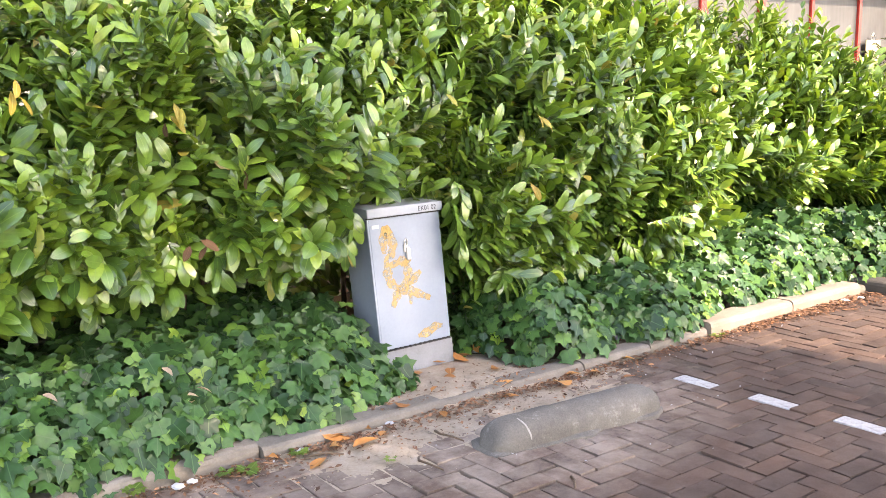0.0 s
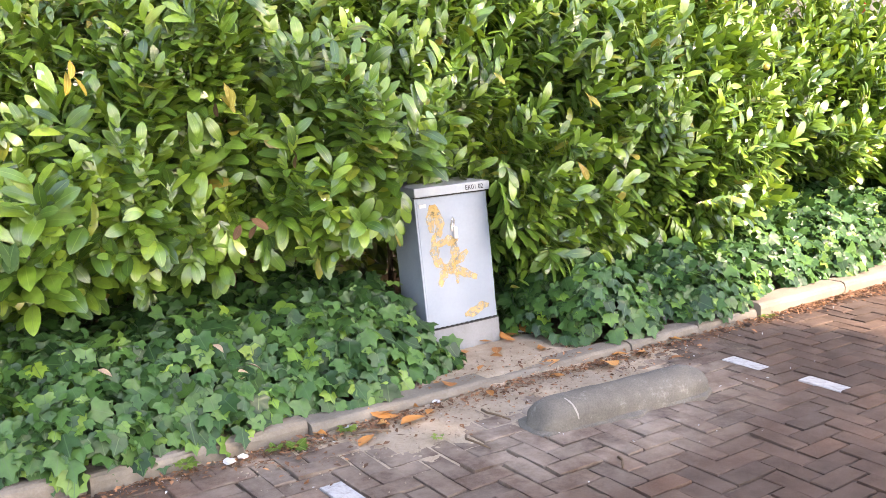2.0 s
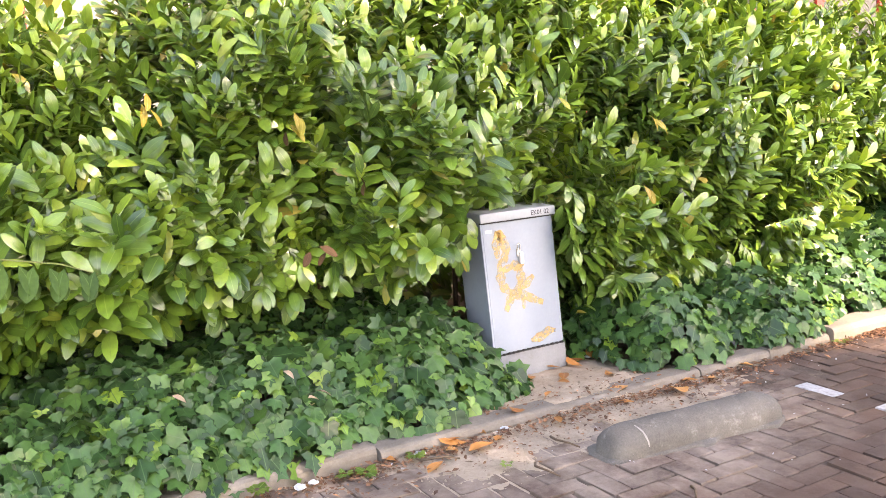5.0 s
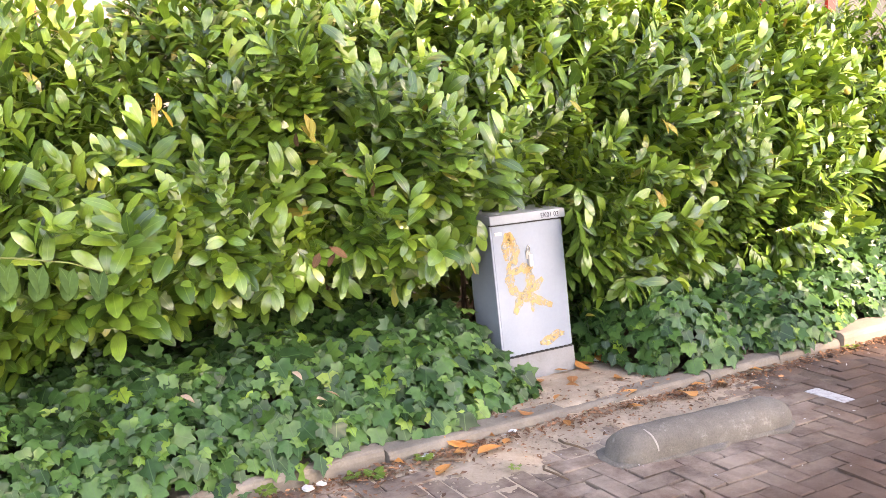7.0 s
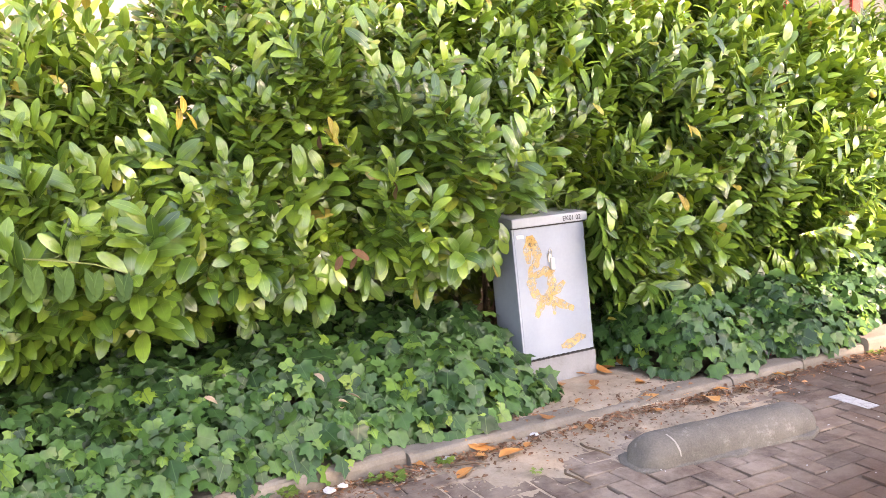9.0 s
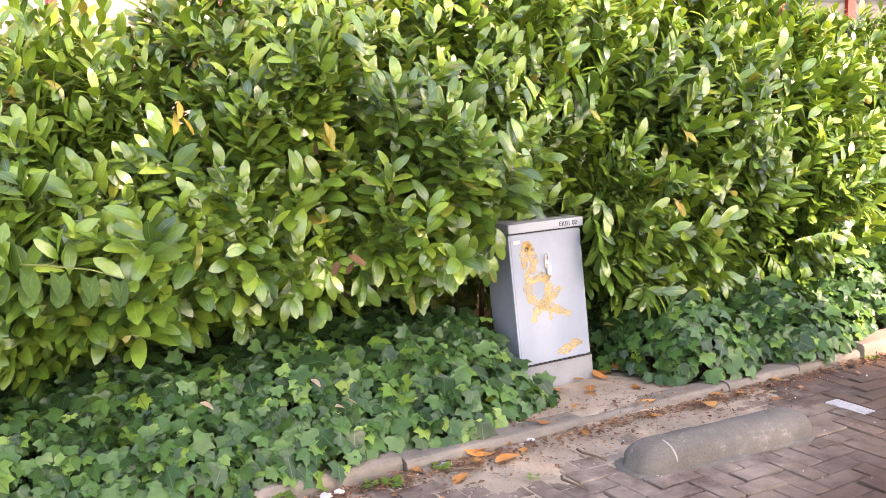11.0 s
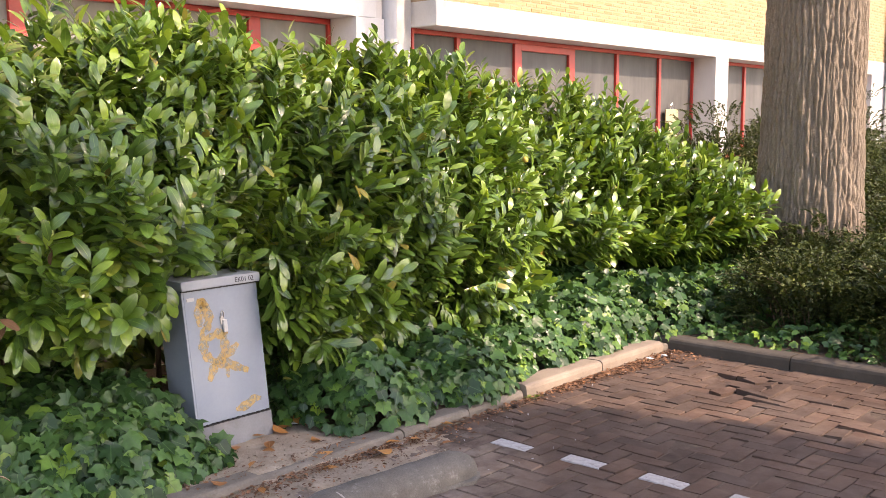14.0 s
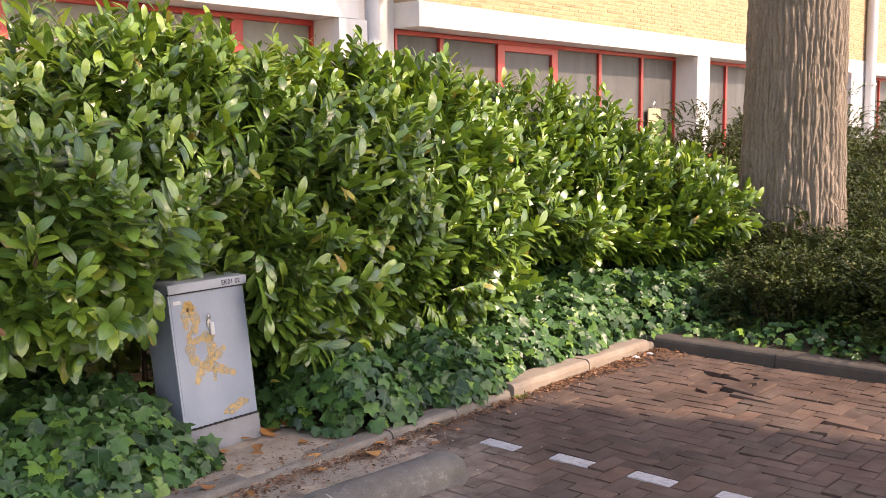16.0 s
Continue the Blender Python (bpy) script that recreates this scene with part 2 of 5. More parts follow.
M["sticker"] = mottled("white_sticker", [(0.3, (0.42, 0.42, 0.42)), (0.7, (0.55, 0.55, 0.54))], 30, 90, 0.5)
M["white"] = mottled("white_facade_paint", [(0.25, (0.55, 0.53, 0.5)), (0.6, (0.68, 0.67, 0.64))], 1.5, 40, 0.8, 0.15)
M["red"] = mottled("red_painted_frame", [(0.3, (0.42, 0.035, 0.025)), (0.7, (0.56, 0.055, 0.04))], 4, 60, 0.4, 0.06)
M["brick"] = mottled("yellow_brick", [(0.25, (0.35, 0.23, 0.115)), (0.5, (0.43, 0.30, 0.155)), (0.8, (0.51, 0.38, 0.225))], 6.0, 70, 0.85, 0.4, 0.004,
                     vary=[(0.0, (0.82, 0.78, 0.72)), (0.5, (1.0, 1.0, 1.0)), (1.0, (1.1, 1.08, 1.05))])
M["mortar"] = mottled("pale_mortar", [(0.3, (0.37, 0.265, 0.155)), (0.7, (0.46, 0.345, 0.215))], 10, 90, 0.95)
M["pipe"] = mottled("grey_white_pipe", [(0.3, (0.42, 0.42, 0.43)), (0.7, (0.58, 0.57, 0.56))], 5, 60, 0.5, 0.1, stretch=(1, 1, 0.2))
M["dark_inside"] = mottled("dim_room", [(0.3, (0.10, 0.10, 0.10)), (0.7, (0.16, 0.155, 0.15))], 2, 30)
M["cream"] = mottled("cream_board", [(0.3, (0.36, 0.31, 0.17)), (0.7, (0.45, 0.40, 0.24))], 10, 60, 0.6)
M["facing"] = mottled("plain_render", [(0.3, (0.32, 0.27, 0.23)), (0.7, (0.42, 0.36, 0.31))], 1, 20, 0.9)
M["far"] = mottled("trodden_ground", [(0.3, (0.08, 0.07, 0.055)), (0.7, (0.14, 0.12, 0.095))], 0.4, 20, 0.95, 0.4)


def bark_build(n, l, b):
    vec = coords(n)
    a = noise_tex(n, l, vec, 9.0, 6.0, 0.7, (1, 1, 0.22))
    f = noise_tex(n, l, vec, 60.0, 6.0, 0.7, (1, 1, 0.35))
    l.new(mix(n, l, 0.4, ramp(n, l, a, [(0.25, (0.115, 0.092, 0.066)), (0.5, (0.25, 0.20, 0.147)), (0.75, (0.39, 0.32, 0.24))]),
              ramp(n, l, f, [(0.3, (0.11, 0.086, 0.062)), (0.7, (0.37, 0.305, 0.23))])), b.inputs["Base Color"])
    bump(n, l, b, f, 0.9, 0.025)


M["bark"] = material("furrowed_bark", bark_build, 0.92)


def pane_build(n, l, b):
    vec = coords(n)
    streak = noise_tex(n, l, vec, 5.0, 5.0, 0.65, (1, 1, 0.15))
    blot = noise_tex(n, l, vec, 0.9, 4.0, 0.6)
    l.new(mix(n, l, 0.5, ramp(n, l, streak, [(0.3, (0.05, 0.05, 0.048)), (0.7, (0.14, 0.138, 0.13))]),
              ramp(n, l, blot, [(0.3, (0.05, 0.05, 0.048)), (0.7, (0.15, 0.148, 0.14))])), b.inputs["Base Color"])
    b.inputs["Specular IOR Level"].default_value = 0.3


M["pane"] = material("frosted_dusty_pane", pane_build, 0.5)
# paler, faintly streaked version of the pane for window_2
M["pane_pale"] = mottled("pale_streaked_pane", [(0.3, (0.17, 0.165, 0.145)), (0.7, (0.27, 0.265, 0.24))], 1.2, 12, 0.5, 0.05, stretch=(1, 1, 0.3))


# ---- mesh helpers ----
def smooth_all(me):
    me.polygons.foreach_set("use_smooth", np.ones(len(me.polygons), bool))


def attach(ob, parent):
    if parent is not None:
        ob.parent = parent
    return ob


def part(name, bm, mat, parent=None, label="", smooth=False, at=None):
    """Links a bmesh as one mesh object under a thing or a part."""
    me = bpy.data.meshes.new(name)
    bm.to_mesh(me)
    bm.free()
    me.materials.append(mat)
    if smooth:
        smooth_all(me)
    ob = attach(new(name, me), parent)
    if at is not None:
        ob.matrix_basis = at
    return tagged(ob, label)


def empty(name, at=None):
    ob = new(name)
    ob.empty_display_size = 0.1
    if at is not None:
        ob.matrix_basis = at
    return ob


def box(x0, x1, y0, y1, z0, z1, bevel=0.0, seg=2):
    bm = bmesh.new()
    bmesh.ops.create_cube(bm, size=1.0, matrix=Matrix.LocRotScale(((x0 + x1) / 2, (y0 + y1) / 2, (z0 + z1) / 2), None, (x1 - x0, y1 - y0, z1 - z0)))
    if bevel:
        bmesh.ops.bevel(bm, geom=bm.edges[:], offset=bevel, segments=seg, affect="EDGES", profile=0.6)
    return bm


def tube(points, radius, sides=6, taper=1.0):
    """A round bar along points, from radius to radius * taper."""
    bm = bmesh.new()
    rings = []
    n = len(points)
    for i, p in enumerate(points):
        p = Vector(p)
        d = (Vector(points[min(i + 1, n - 1)]) - Vector(points[max(i - 1, 0)])).normalized()
        q = d.to_track_quat("Z", "Y")
        r = radius * (1 + (taper - 1) * i / max(n - 1, 1))
        rings.append([bm.verts.new(p + q @ Vector((r * math.cos(a), r * math.sin(a), 0))) for a in [2 * math.pi * k / sides for k in range(sides)]])
    for a, b in zip(rings, rings[1:]):
        for k in range(sides):
            bm.faces.new((a[k], a[(k + 1) % sides], b[(k + 1) % sides], b[k]))
    bm.faces.new(rings[0][::-1])
    bm.faces.new(rings[-1])
    return bm


def raw_mesh(name, verts, faces, mat, uv=None, smooth=True):
    """A mesh from arrays; all faces have the same number of corners."""
    me = bpy.data.meshes.new(name)
    k = faces.shape[1]
    me.vertices.add(len(verts))
    me.vertices.foreach_set("co", np.ascontiguousarray(verts, np.float32).ravel())
    me.loops.add(faces.size)
    me.loops.foreach_set("vertex_index", np.ascontiguousarray(faces, np.int32).ravel())
    me.polygons.add(len(faces))
    me.polygons.foreach_set("loop_start", np.arange(0, faces.size, k, dtype=np.int32))
    if uv is not None:
        me.uv_layers.new(name="leaf").data.foreach_set("uv", np.ascontiguousarray(uv, np.float32).ravel())
    me.update(calc_edges=True)
    me.polygons.foreach_set("use_smooth", np.full(len(me.polygons), smooth))
    me.materials.append(mat)
    return me


def frames_from(direction, up):
    """Rotation matrices whose columns are side, direction, normal; the normal leans towards up."""
    d = direction / (np.linalg.norm(direction, axis=1, keepdims=True) + 1e-9)
    s = np.cross(d, up)
    s /= np.linalg.norm(s, axis=1, keepdims=True) + 1e-9
    return np.stack([s, d, np.cross(s, d)], axis=2)


def stamp(template, rot, pos, size):
    """All copies of a leaf template in one pair of arrays."""
    v, f, uv = template
    out = np.einsum("nij,vj->nvi", rot, v) * size[:, None, None] + pos[:, None, :]
    faces = f[None] + (np.arange(len(pos)) * len(v))[:, None, None]
    return out.reshape(-1, 3), faces.reshape(-1, f.shape[1]), np.tile(uv[f].reshape(-1, 2), (len(pos), 1))


def blade_leaf(width, fold, droop, rows=6):
    """A long leaf of length 1 on quads, folded along the midrib and bent down; from the base along +Y."""
    v, uv = [], []
    for i in range(rows):
        t = i / (rows - 1)
        w = width / 2 * float(np.interp(t, [0, 0.15, 0.35, 0.58, 0.78, 0.92, 1], [0.1, 0.42, 0.8, 0.98, 0.98, 0.66, 0.12]))
        z = -droop * t * t
        for s in (-1, 0, 1):
            v.append((s * w, t, z + (fold * w if s else 0)))
            uv.append((s * 1.0, t))
    f = []
    for i in range(rows - 1):
        for c in (0, 1):
            a = i * 3 + c
            f.append((a, a + 1, a + 4, a + 3))
    return np.array(v), np.array(f), np.array(uv)


def laurel_leaf(width, fold, droop, rows, cols):
    """A long blunt oval leaf of length 1 with a short stalk, creased along the midrib, its halves and tip rolled down."""
    steps = [0, 0.12, 0.32, 0.56, 0.78, 0.92, 1] if rows == 6 else [0, 0.18, 0.46, 0.76, 0.92, 1]
    v, uv = [], []
    for t in steps:
        w = width / 2 * float(np.interp(t, [0, 0.06, 0.12, 0.22, 0.34, 0.56, 0.72, 0.85, 0.94, 1], [0.08, 0.1, 0.3, 0.64, 0.88, 1.0, 0.95, 0.76, 0.44, 0.07]))
        for c in range(cols + 1):
            q = 2 * c / cols - 1
            v.append((q * w, t, 0.06 * t - droop * t * t + w * (fold * abs(q) - 0.9 * fold * q * q * (cols > 2))))
            uv.append((q, t))
    f = [(i * (cols + 1) + c, i * (cols + 1) + c + 1, (i + 1) * (cols + 1) + c + 1, (i + 1) * (cols + 1) + c) for i in range(len(steps) - 1) for c in range(cols)]
    return np.array(v), np.array(f), np.array(uv)


def ivy_leaf_template(cup):
    """A five-lobed leaf of about length 1 as a fan of triangles round the stalk's end."""
    half = [(0.0, 1.0), (0.21, 0.70), (0.50, 0.60), (0.44, 0.33), (0.57, 0.02), (0.26, -0.09)]
    pts = half + [(0.0, 0.03)] + [(-x, y) for x, y in half[:0:-1]]
    sinus = {(0.21, 0.70), (0.44, 0.33), (0.26, -0.09), (0.0, 0.03)}
    v = [(0.0, 0.22, 0.0)] + [(x, y, -cup * (x * x * 1.6 + (y - 0.22) ** 2 * 0.7) + (0.07 if (abs(x), y) in sinus else -0.02)) for x, y in pts]
    uv = [(0.0, 0.22)] + [(x, y) for x, y in pts]
    n = len(pts)
    f = [(0, 1 + (k + 1) % n, 1 + k) for k in range(n)]
    return np.array(v), np.array(f), np.array(uv)


def wobble(x, y, z=0.0):
    """A smooth uneven field, about -1 to 1."""
    return (np.sin(1.7 * x + 2.3 * y + 0.7 * z) + np.sin(3.1 * x - 1.9 * z + 1.3) + np.sin(2.6 * z + 4.3 * x * 0.6 - 1.1 * y) + 0.6 * np.sin(6.3 * x + 5.1 * z + 2 * y)) / 3.2


# ---- ground, kerbs, beds ----
bm = bmesh.new()
bmesh.ops.create_grid(bm, x_segments=2, y_segments=2, size=600)
tagged(part("ground", bm, M["far"], at=pose(0, 0, -0.075)), "bare trodden earth reaching to the horizon", "ground", kind="structure")


def bed(name, x0, x1, y0, y1, nx, ny, height, label, mat):
    xs, ys = np.meshgrid(np.linspace(x0, x1, nx), np.linspace(y0, y1, ny), indexing="ij")
    zs = height(xs, ys)
    v = np.stack([xs, ys, zs], -1).reshape(-1, 3)
    i, j = np.meshgrid(np.arange(nx - 1), np.arange(ny - 1), indexing="ij")
    a = (i * ny + j).ravel()
    f = np.stack([a, a + ny, a + ny + 1, a + 1], 1)
    return tagged(new(name, raw_mesh(name, v, f, mat)), label, kind="structure")


def bed_height(x, y):
    edge = np.clip((y - 3.5) / 0.25, 0, 1)
    near = np.clip(1 - ((x - 2.95) / 0.75) ** 2, 0, 1) * np.clip((4.4 - y) / 0.5, 0, 1)
    return 0.015 + 0.05 * edge - 0.075 * np.sqrt(near) + 0.012 * wobble(3 * x, 3 * y) + 0.006 * np.sin(17 * x + 9 * y)


tagged(bed("planting_bed", -4.0, 6.42, 3.47, 8.0, 210, 92, bed_height, "dark soil planting bed behind the kerb", M["soil"]), category="soil")
tagged(bed("planting_bed", 6.5, 40.0, -6.0, 8.0, 120, 90, lambda x, y: 0.07 + 0.02 * wobble(x, y), "soil bed under the tree and shrubs", M["soil"]), category="soil")


def rough(x, y, scale):
    """Fractal unevenness, about -1 to 1."""
    flat = [noise.noise((a * scale, b * scale, 1.7)) + 0.5 * noise.noise((a * scale * 2.3, b * scale * 2.3, 4.1)) + 0.28 * noise.noise((a * scale * 5.1, b * scale * 5.1, 8.3)) for a, b in zip(np.ravel(x), np.ravel(y))]
    return np.array(flat).reshape(np.shape(x))


def sand_height(x, y):
    spread = np.clip(1 - ((x - 2.55) / 1.35) ** 2 - ((y - 3.42) / 0.72) ** 2, 0, 1)
    behind = np.clip((y - 3.40) / 0.05, 0, 1) * np.clip(1 - ((x - 2.8) / 1.0) ** 4, -0.3, 1)
    return -0.024 + 0.03 * spread ** 0.8 + 0.034 * behind + 0.008 * rough(x, y, 3.2) + 0.004 * rough(x, y, 17.0)


tagged(bed("sand_patch", 1.2, 4.0, 2.75, 4.1, 300, 150, sand_height, "pale sand and dirt washed over kerb and pavers", M["sand"]), category="sand")


# ---- kerbs ----
def kerb_stone(length, rise, width=0.13):
    """A kerb stone along +X with a rounded upper front edge, foot below the ground."""
    bm = bmesh.new()
    prof = [(0.0, -0.06), (0.0, rise - 0.03), (0.006, rise - 0.012), (0.018, rise - 0.003), (0.035, rise), (width, rise - 0.004), (width, -0.06)]
    nx = max(2, int(length / 0.08))
    rings = []
    for i in range(nx + 1):
        x = 0.004 + (length - 0.008) * i / nx
        rings.append([bm.verts.new((x, y + (0.003 * noise.noise((x * 9, z * 20, length)) if z > 0 else 0), z + (0.0025 * noise.noise((x * 7, y * 30, rise * 50)) if z > 0 else 0))) for y, z in prof])
    for a, b in zip(rings, rings[1:]):
        for k in range(len(prof) - 1):
            bm.faces.new((a[k], b[k], b[k + 1], a[k + 1]))
    bm.faces.new(rings[0])
    bm.faces.new(rings[-1][::-1])
    bmesh.ops.recalc_face_normals(bm, faces=bm.faces)
    return bm


kerb = tagged(empty("kerb", pose(0, 3.415, 0)), "low weathered concrete kerb along the planting bed", "kerb", kind="structure")
for k, (x0, x1, rise, dy) in enumerate([(-4.0, -3.0, 0.06, 0.0), (-3.0, -2.0, 0.06, 0.01), (-2.0, -1.0, 0.06, 0.0), (-1.0, 0.0, 0.065, 0.015), (0.0, 0.86, 0.07, 0.05), (0.86, 1.74, 0.065, 0.02),
                                         (1.74, 2.66, 0.05, -0.005), (2.66, 3.58, 0.04, 0.0), (3.58, 4.1, 0.045, 0.0), (4.1, 4.6, 0.05, 0.005)]):
    part("kerb_stone", kerb_stone(x1 - x0, rise), M["kerb"], kerb, at=pose(x0, dy, 0, 0, 0, rnd.uniform(-0.4, 0.4)))
part("kerb_stone", kerb_stone(0.82, 0.08, 0.17), M["kerb_warm"], kerb, "raised sandy-coloured kerb stone", at=pose(4.61, -0.008, 0))
part("kerb_stone", kerb_stone(0.79, 0.08, 0.17), M["kerb_warm"], kerb, "raised sandy-coloured kerb stone", at=pose(5.44, -0.004, 0))
cross = tagged(empty("kerb", pose(6.34, 3.53, 0)), "taller stained concrete kerb, coloured darker for its shade, across the end of the parking bay", "kerb", kind="structure")
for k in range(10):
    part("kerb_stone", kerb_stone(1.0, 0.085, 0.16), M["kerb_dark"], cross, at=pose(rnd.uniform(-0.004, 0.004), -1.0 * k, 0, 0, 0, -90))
part("kerb_stone", kerb_stone(0.11, 0.05), M["kerb"], cross, at=pose(-0.112, -0.1, 0))


# ---- parking bumper ----
def bumper_mesh(length, width, height, side, ragged=0.0):
    """A long rounded block with low upright sides; ragged: how unevenly its foot spreads."""
    bm = bmesh.new()
    rings, n, sides = [], 28, 14
    for i in range(n + 1):
        t = -1 + 2 * i / n
        u = abs(t) * length / 2
        cap = 0.13
        k = 1.0 if u < length / 2 - cap else math.sqrt(max(0.0, 1 - ((u - length / 2 + cap) / cap) ** 2))
        k = max(k, 0.03)
        x = t * length / 2
        ring = []
        for s in range(sides + 3):
            a = math.pi * min(max(s - 1, 0), sides) / sides
            y = -math.cos(a) * width / 2 * (0.35 + 0.65 * k)
            z = side * min(1, 2 * k) + (math.sin(a) ** 0.85) * (height - side) * k if 0 < s < sides + 2 else -0.012
            j = 0.003 * noise.noise((x * 12, y * 14, z * 14)) + 0.0015 * noise.noise((x * 50, y * 50, z * 50))
            ring.append(bm.verts.new((x, y * (1 + j * 8 + ragged * noise.noise((x * 9, y * 4, 2.0))), z + j)))
        rings.append(ring)
    for a, b in zip(rings, rings[1:]):
        for s in range(sides + 2):
            bm.faces.new((a[s], b[s], b[s + 1], a[s + 1]))
    bm.faces.new(rings[0])
    bm.faces.new(rings[-1][::-1])
    bmesh.ops.recalc_face_normals(bm, faces=bm.faces)
    return bm


stop = tagged(empty("parking_bumper", pose(2.965, 2.885, 0, 0, 0, -4)), "grey concrete parking bumper with chipped pale patches on pavers", "parking bumper")
part("body", bumper_mesh(0.96, 0.2, 0.118, 0.03), M["bumper"], stop, smooth=True)
bm = bmesh.new()
ring = []
for x, a, r in ((-0.335, 74, 0.003), (-0.33, 60, 0.005), (-0.324, 46, 0.004), (-0.322, 32, 0.005), (-0.318, 18, 0.004), (-0.316, 5, 0.003)):
    aa = radians(a)
    y, z = -math.cos(aa) * 0.102, 0.0325 + math.sin(aa) ** 0.85 * 0.0885
    ring.append((bm.verts.new((x - r, y, z)), bm.verts.new((x + r, y, z))))
for p, q in zip(ring, ring[1:]):
    bm.faces.new((p[0], p[1], q[1], q[0]))
part("scratch", bm, M["chipped"], stop, "pale scratch across the rounded end")
part("base_lip", bumper_mesh(1.0, 0.236, 0.018, 0.004, 0.35), M["bumper"], stop, smooth=True)


# ---- street cabinet ----
def cabinet():
    """Front face at y = 0, width along x from 0, leaning a little to one side."""
    lean = Matrix.Shear("XY", 4, (-0.078, 0.03))
    top = empty("street_cabinet", pose(2.692, 3.935, 0.012, 0, 0, 1.5))

    def sheared(bm):
        bm.transform(lean)
        return bm

    w, d = 0.448, 0.21
    part("plinth", sheared(box(-0.004, w + 0.008, -0.004, d, -0.1, 0.142, 0.006)), M["plinth"], top, "worn pale concrete plinth")
    body = part("body", sheared(box(0, w, 0.006, d, 0.142, 0.82, 0.006)), M["steel"], top)
    part("door", sheared(box(0.006, w - 0.004, -0.006, 0.008, 0.15, 0.812, 0.003)), M["steel"], body, "grey steel door with faded yellow spray marks")
    part("seam", sheared(box(0.0, w, -0.0065, 0.012, 0.139, 0.1425)), M["seam"], body, "dark gap under the door")
    for k in range(14):
        part("rust_spot", sheared(box(0.02 + k * 0.031, 0.02 + k * 0.031 + rnd.uniform(0.008, 0.02), -0.009, 0.0, 0.139, 0.149)), M["seam"], body)
    part("hinge_edge", sheared(box(-0.004, 0.007, -0.004, 0.012, 0.15, 0.812, 0.002)), M["steel"], body)
    lid = part("lid", sheared(box(-0.01, w + 0.012, -0.022, d + 0.015, 0.82, 0.866, 0.006)), M["lid"], top, "pale grey folded steel lid with marker writing")
    part("lid_seam", sheared(box(-0.006, w + 0.008, -0.012, 0.0, 0.813, 0.821)), M["seam"], lid)
    # writing in marker on the lid's front edge
    text = bpy.data.curves.new("marking", "FONT")
    text.body, text.size, text.extrude, text.align_x = "EK01 02", 0.034, 0.0006, "LEFT"
    tmp = new("marking", text)
    me = bpy.data.meshes.new_from_object(tmp.evaluated_get(bpy.context.evaluated_depsgraph_get()))
    bpy.data.objects.remove(tmp)
    bpy.data.curves.remove(text)
    bm = bmesh.new()
    bm.from_mesh(me)
    bpy.data.meshes.remove(me)
    bm.transform(lean @ pose(0.30, -0.0235, 0.831, 90, 0, 0))
    part("marking", bm, M["ink"], lid, "black handwritten marker code")
    # lock: hasp plate, shackle, hanging cover
    lock = part("lock_plate", sheared(box(0.196, 0.222, -0.014, -0.006, 0.63, 0.672, 0.004)), M["chrome"], body, "worn metal lock plate")
    part("lock_cover", sheared(box(0.206, 0.232, -0.022, -0.008, 0.59, 0.655, 0.008, 3)), M["sticker"], lock, "pale oval lock cover")
    bm = tube([(0.2, -0.012, 0.665), (0.2, -0.02, 0.69), (0.207, -0.02, 0.7), (0.216, -0.02, 0.69), (0.216, -0.012, 0.665)], 0.0035, 6)
    part("shackle", sheared(bm), M["chrome"], lock)
    part("sticker", sheared(box(0.02, 0.062, -0.0085, -0.006, 0.765, 0.782)), M["sticker"], body, "small white sticker")
    # spray marks: flat ribbons just proud of the door
    def ribbon(pts, width):
        bm = bmesh.new()
        left, right = [], []
        fine = []
        for i in range(len(pts) - 1):
            for s in range(5):
                t = s / 5
                fine.append((pts[i][0] * (1 - t) + pts[i + 1][0] * t, pts[i][1] * (1 - t) + pts[i + 1][1] * t))
        fine.append(pts[-1])
        n = len(fine)
        for i, (x, z) in enumerate(fine):
            a, b = fine[max(0, i - 1)], fine[min(n - 1, i + 1)]
            t = Vector((b[0] - a[0], b[1] - a[1])).normalized()
            ww = 3.3 * width * (0.75 + 0.5 * noise.noise((x * 25, z * 25, 3.0))) * min(1, 0.5 + 2.5 * min(i, n - 1 - i) / n)
            left.append(bm.verts.new((x - t.y * ww / 2, -0.0075, z + t.x * ww / 2)))
            right.append(bm.verts.new((x + t.y * ww / 2, -0.0075, z - t.x * ww / 2)))
        for i in range(n - 1):
            bm.faces.new((left[i], right[i], right[i + 1], left[i + 1]))
        return sheared(bm)
    strokes = [([(0.079, 0.636), (0.077, 0.705), (0.094, 0.75), (0.119, 0.727), (0.136, 0.672), (0.116, 0.624), (0.085, 0.616)], 0.020),
               ([(0.086, 0.622), (0.084, 0.56), (0.088, 0.496), (0.135, 0.452), (0.213, 0.431), (0.274, 0.401), (0.335, 0.373)], 0.019),
               ([(0.1, 0.57), (0.172, 0.589), (0.205, 0.577), (0.212, 0.51), (0.185, 0.46), (0.139, 0.442)], 0.019),
               ([(0.198, 0.563), (0.232, 0.596)], 0.016),
               ([(0.196, 0.468), (0.241, 0.486), (0.289, 0.522)], 0.017),
               ([(0.143, 0.447), (0.12, 0.404), (0.096, 0.361)], 0.017),
               ([(0.211, 0.434), (0.209, 0.358)], 0.009),
               ([(0.234, 0.188), (0.304, 0.198), (0.349, 0.221), (0.397, 0.215)], 0.019),
               ([(0.085, 0.741), (0.102, 0.752), (0.125, 0.718)], 0.018)]
    for pts, width in strokes:
        part("spray_mark", ribbon(pts, width), M["spray"], body, "faded yellow spray stroke")
    return tagged(top, "leaning grey steel street cabinet with yellow spray marks", "street cabinet")


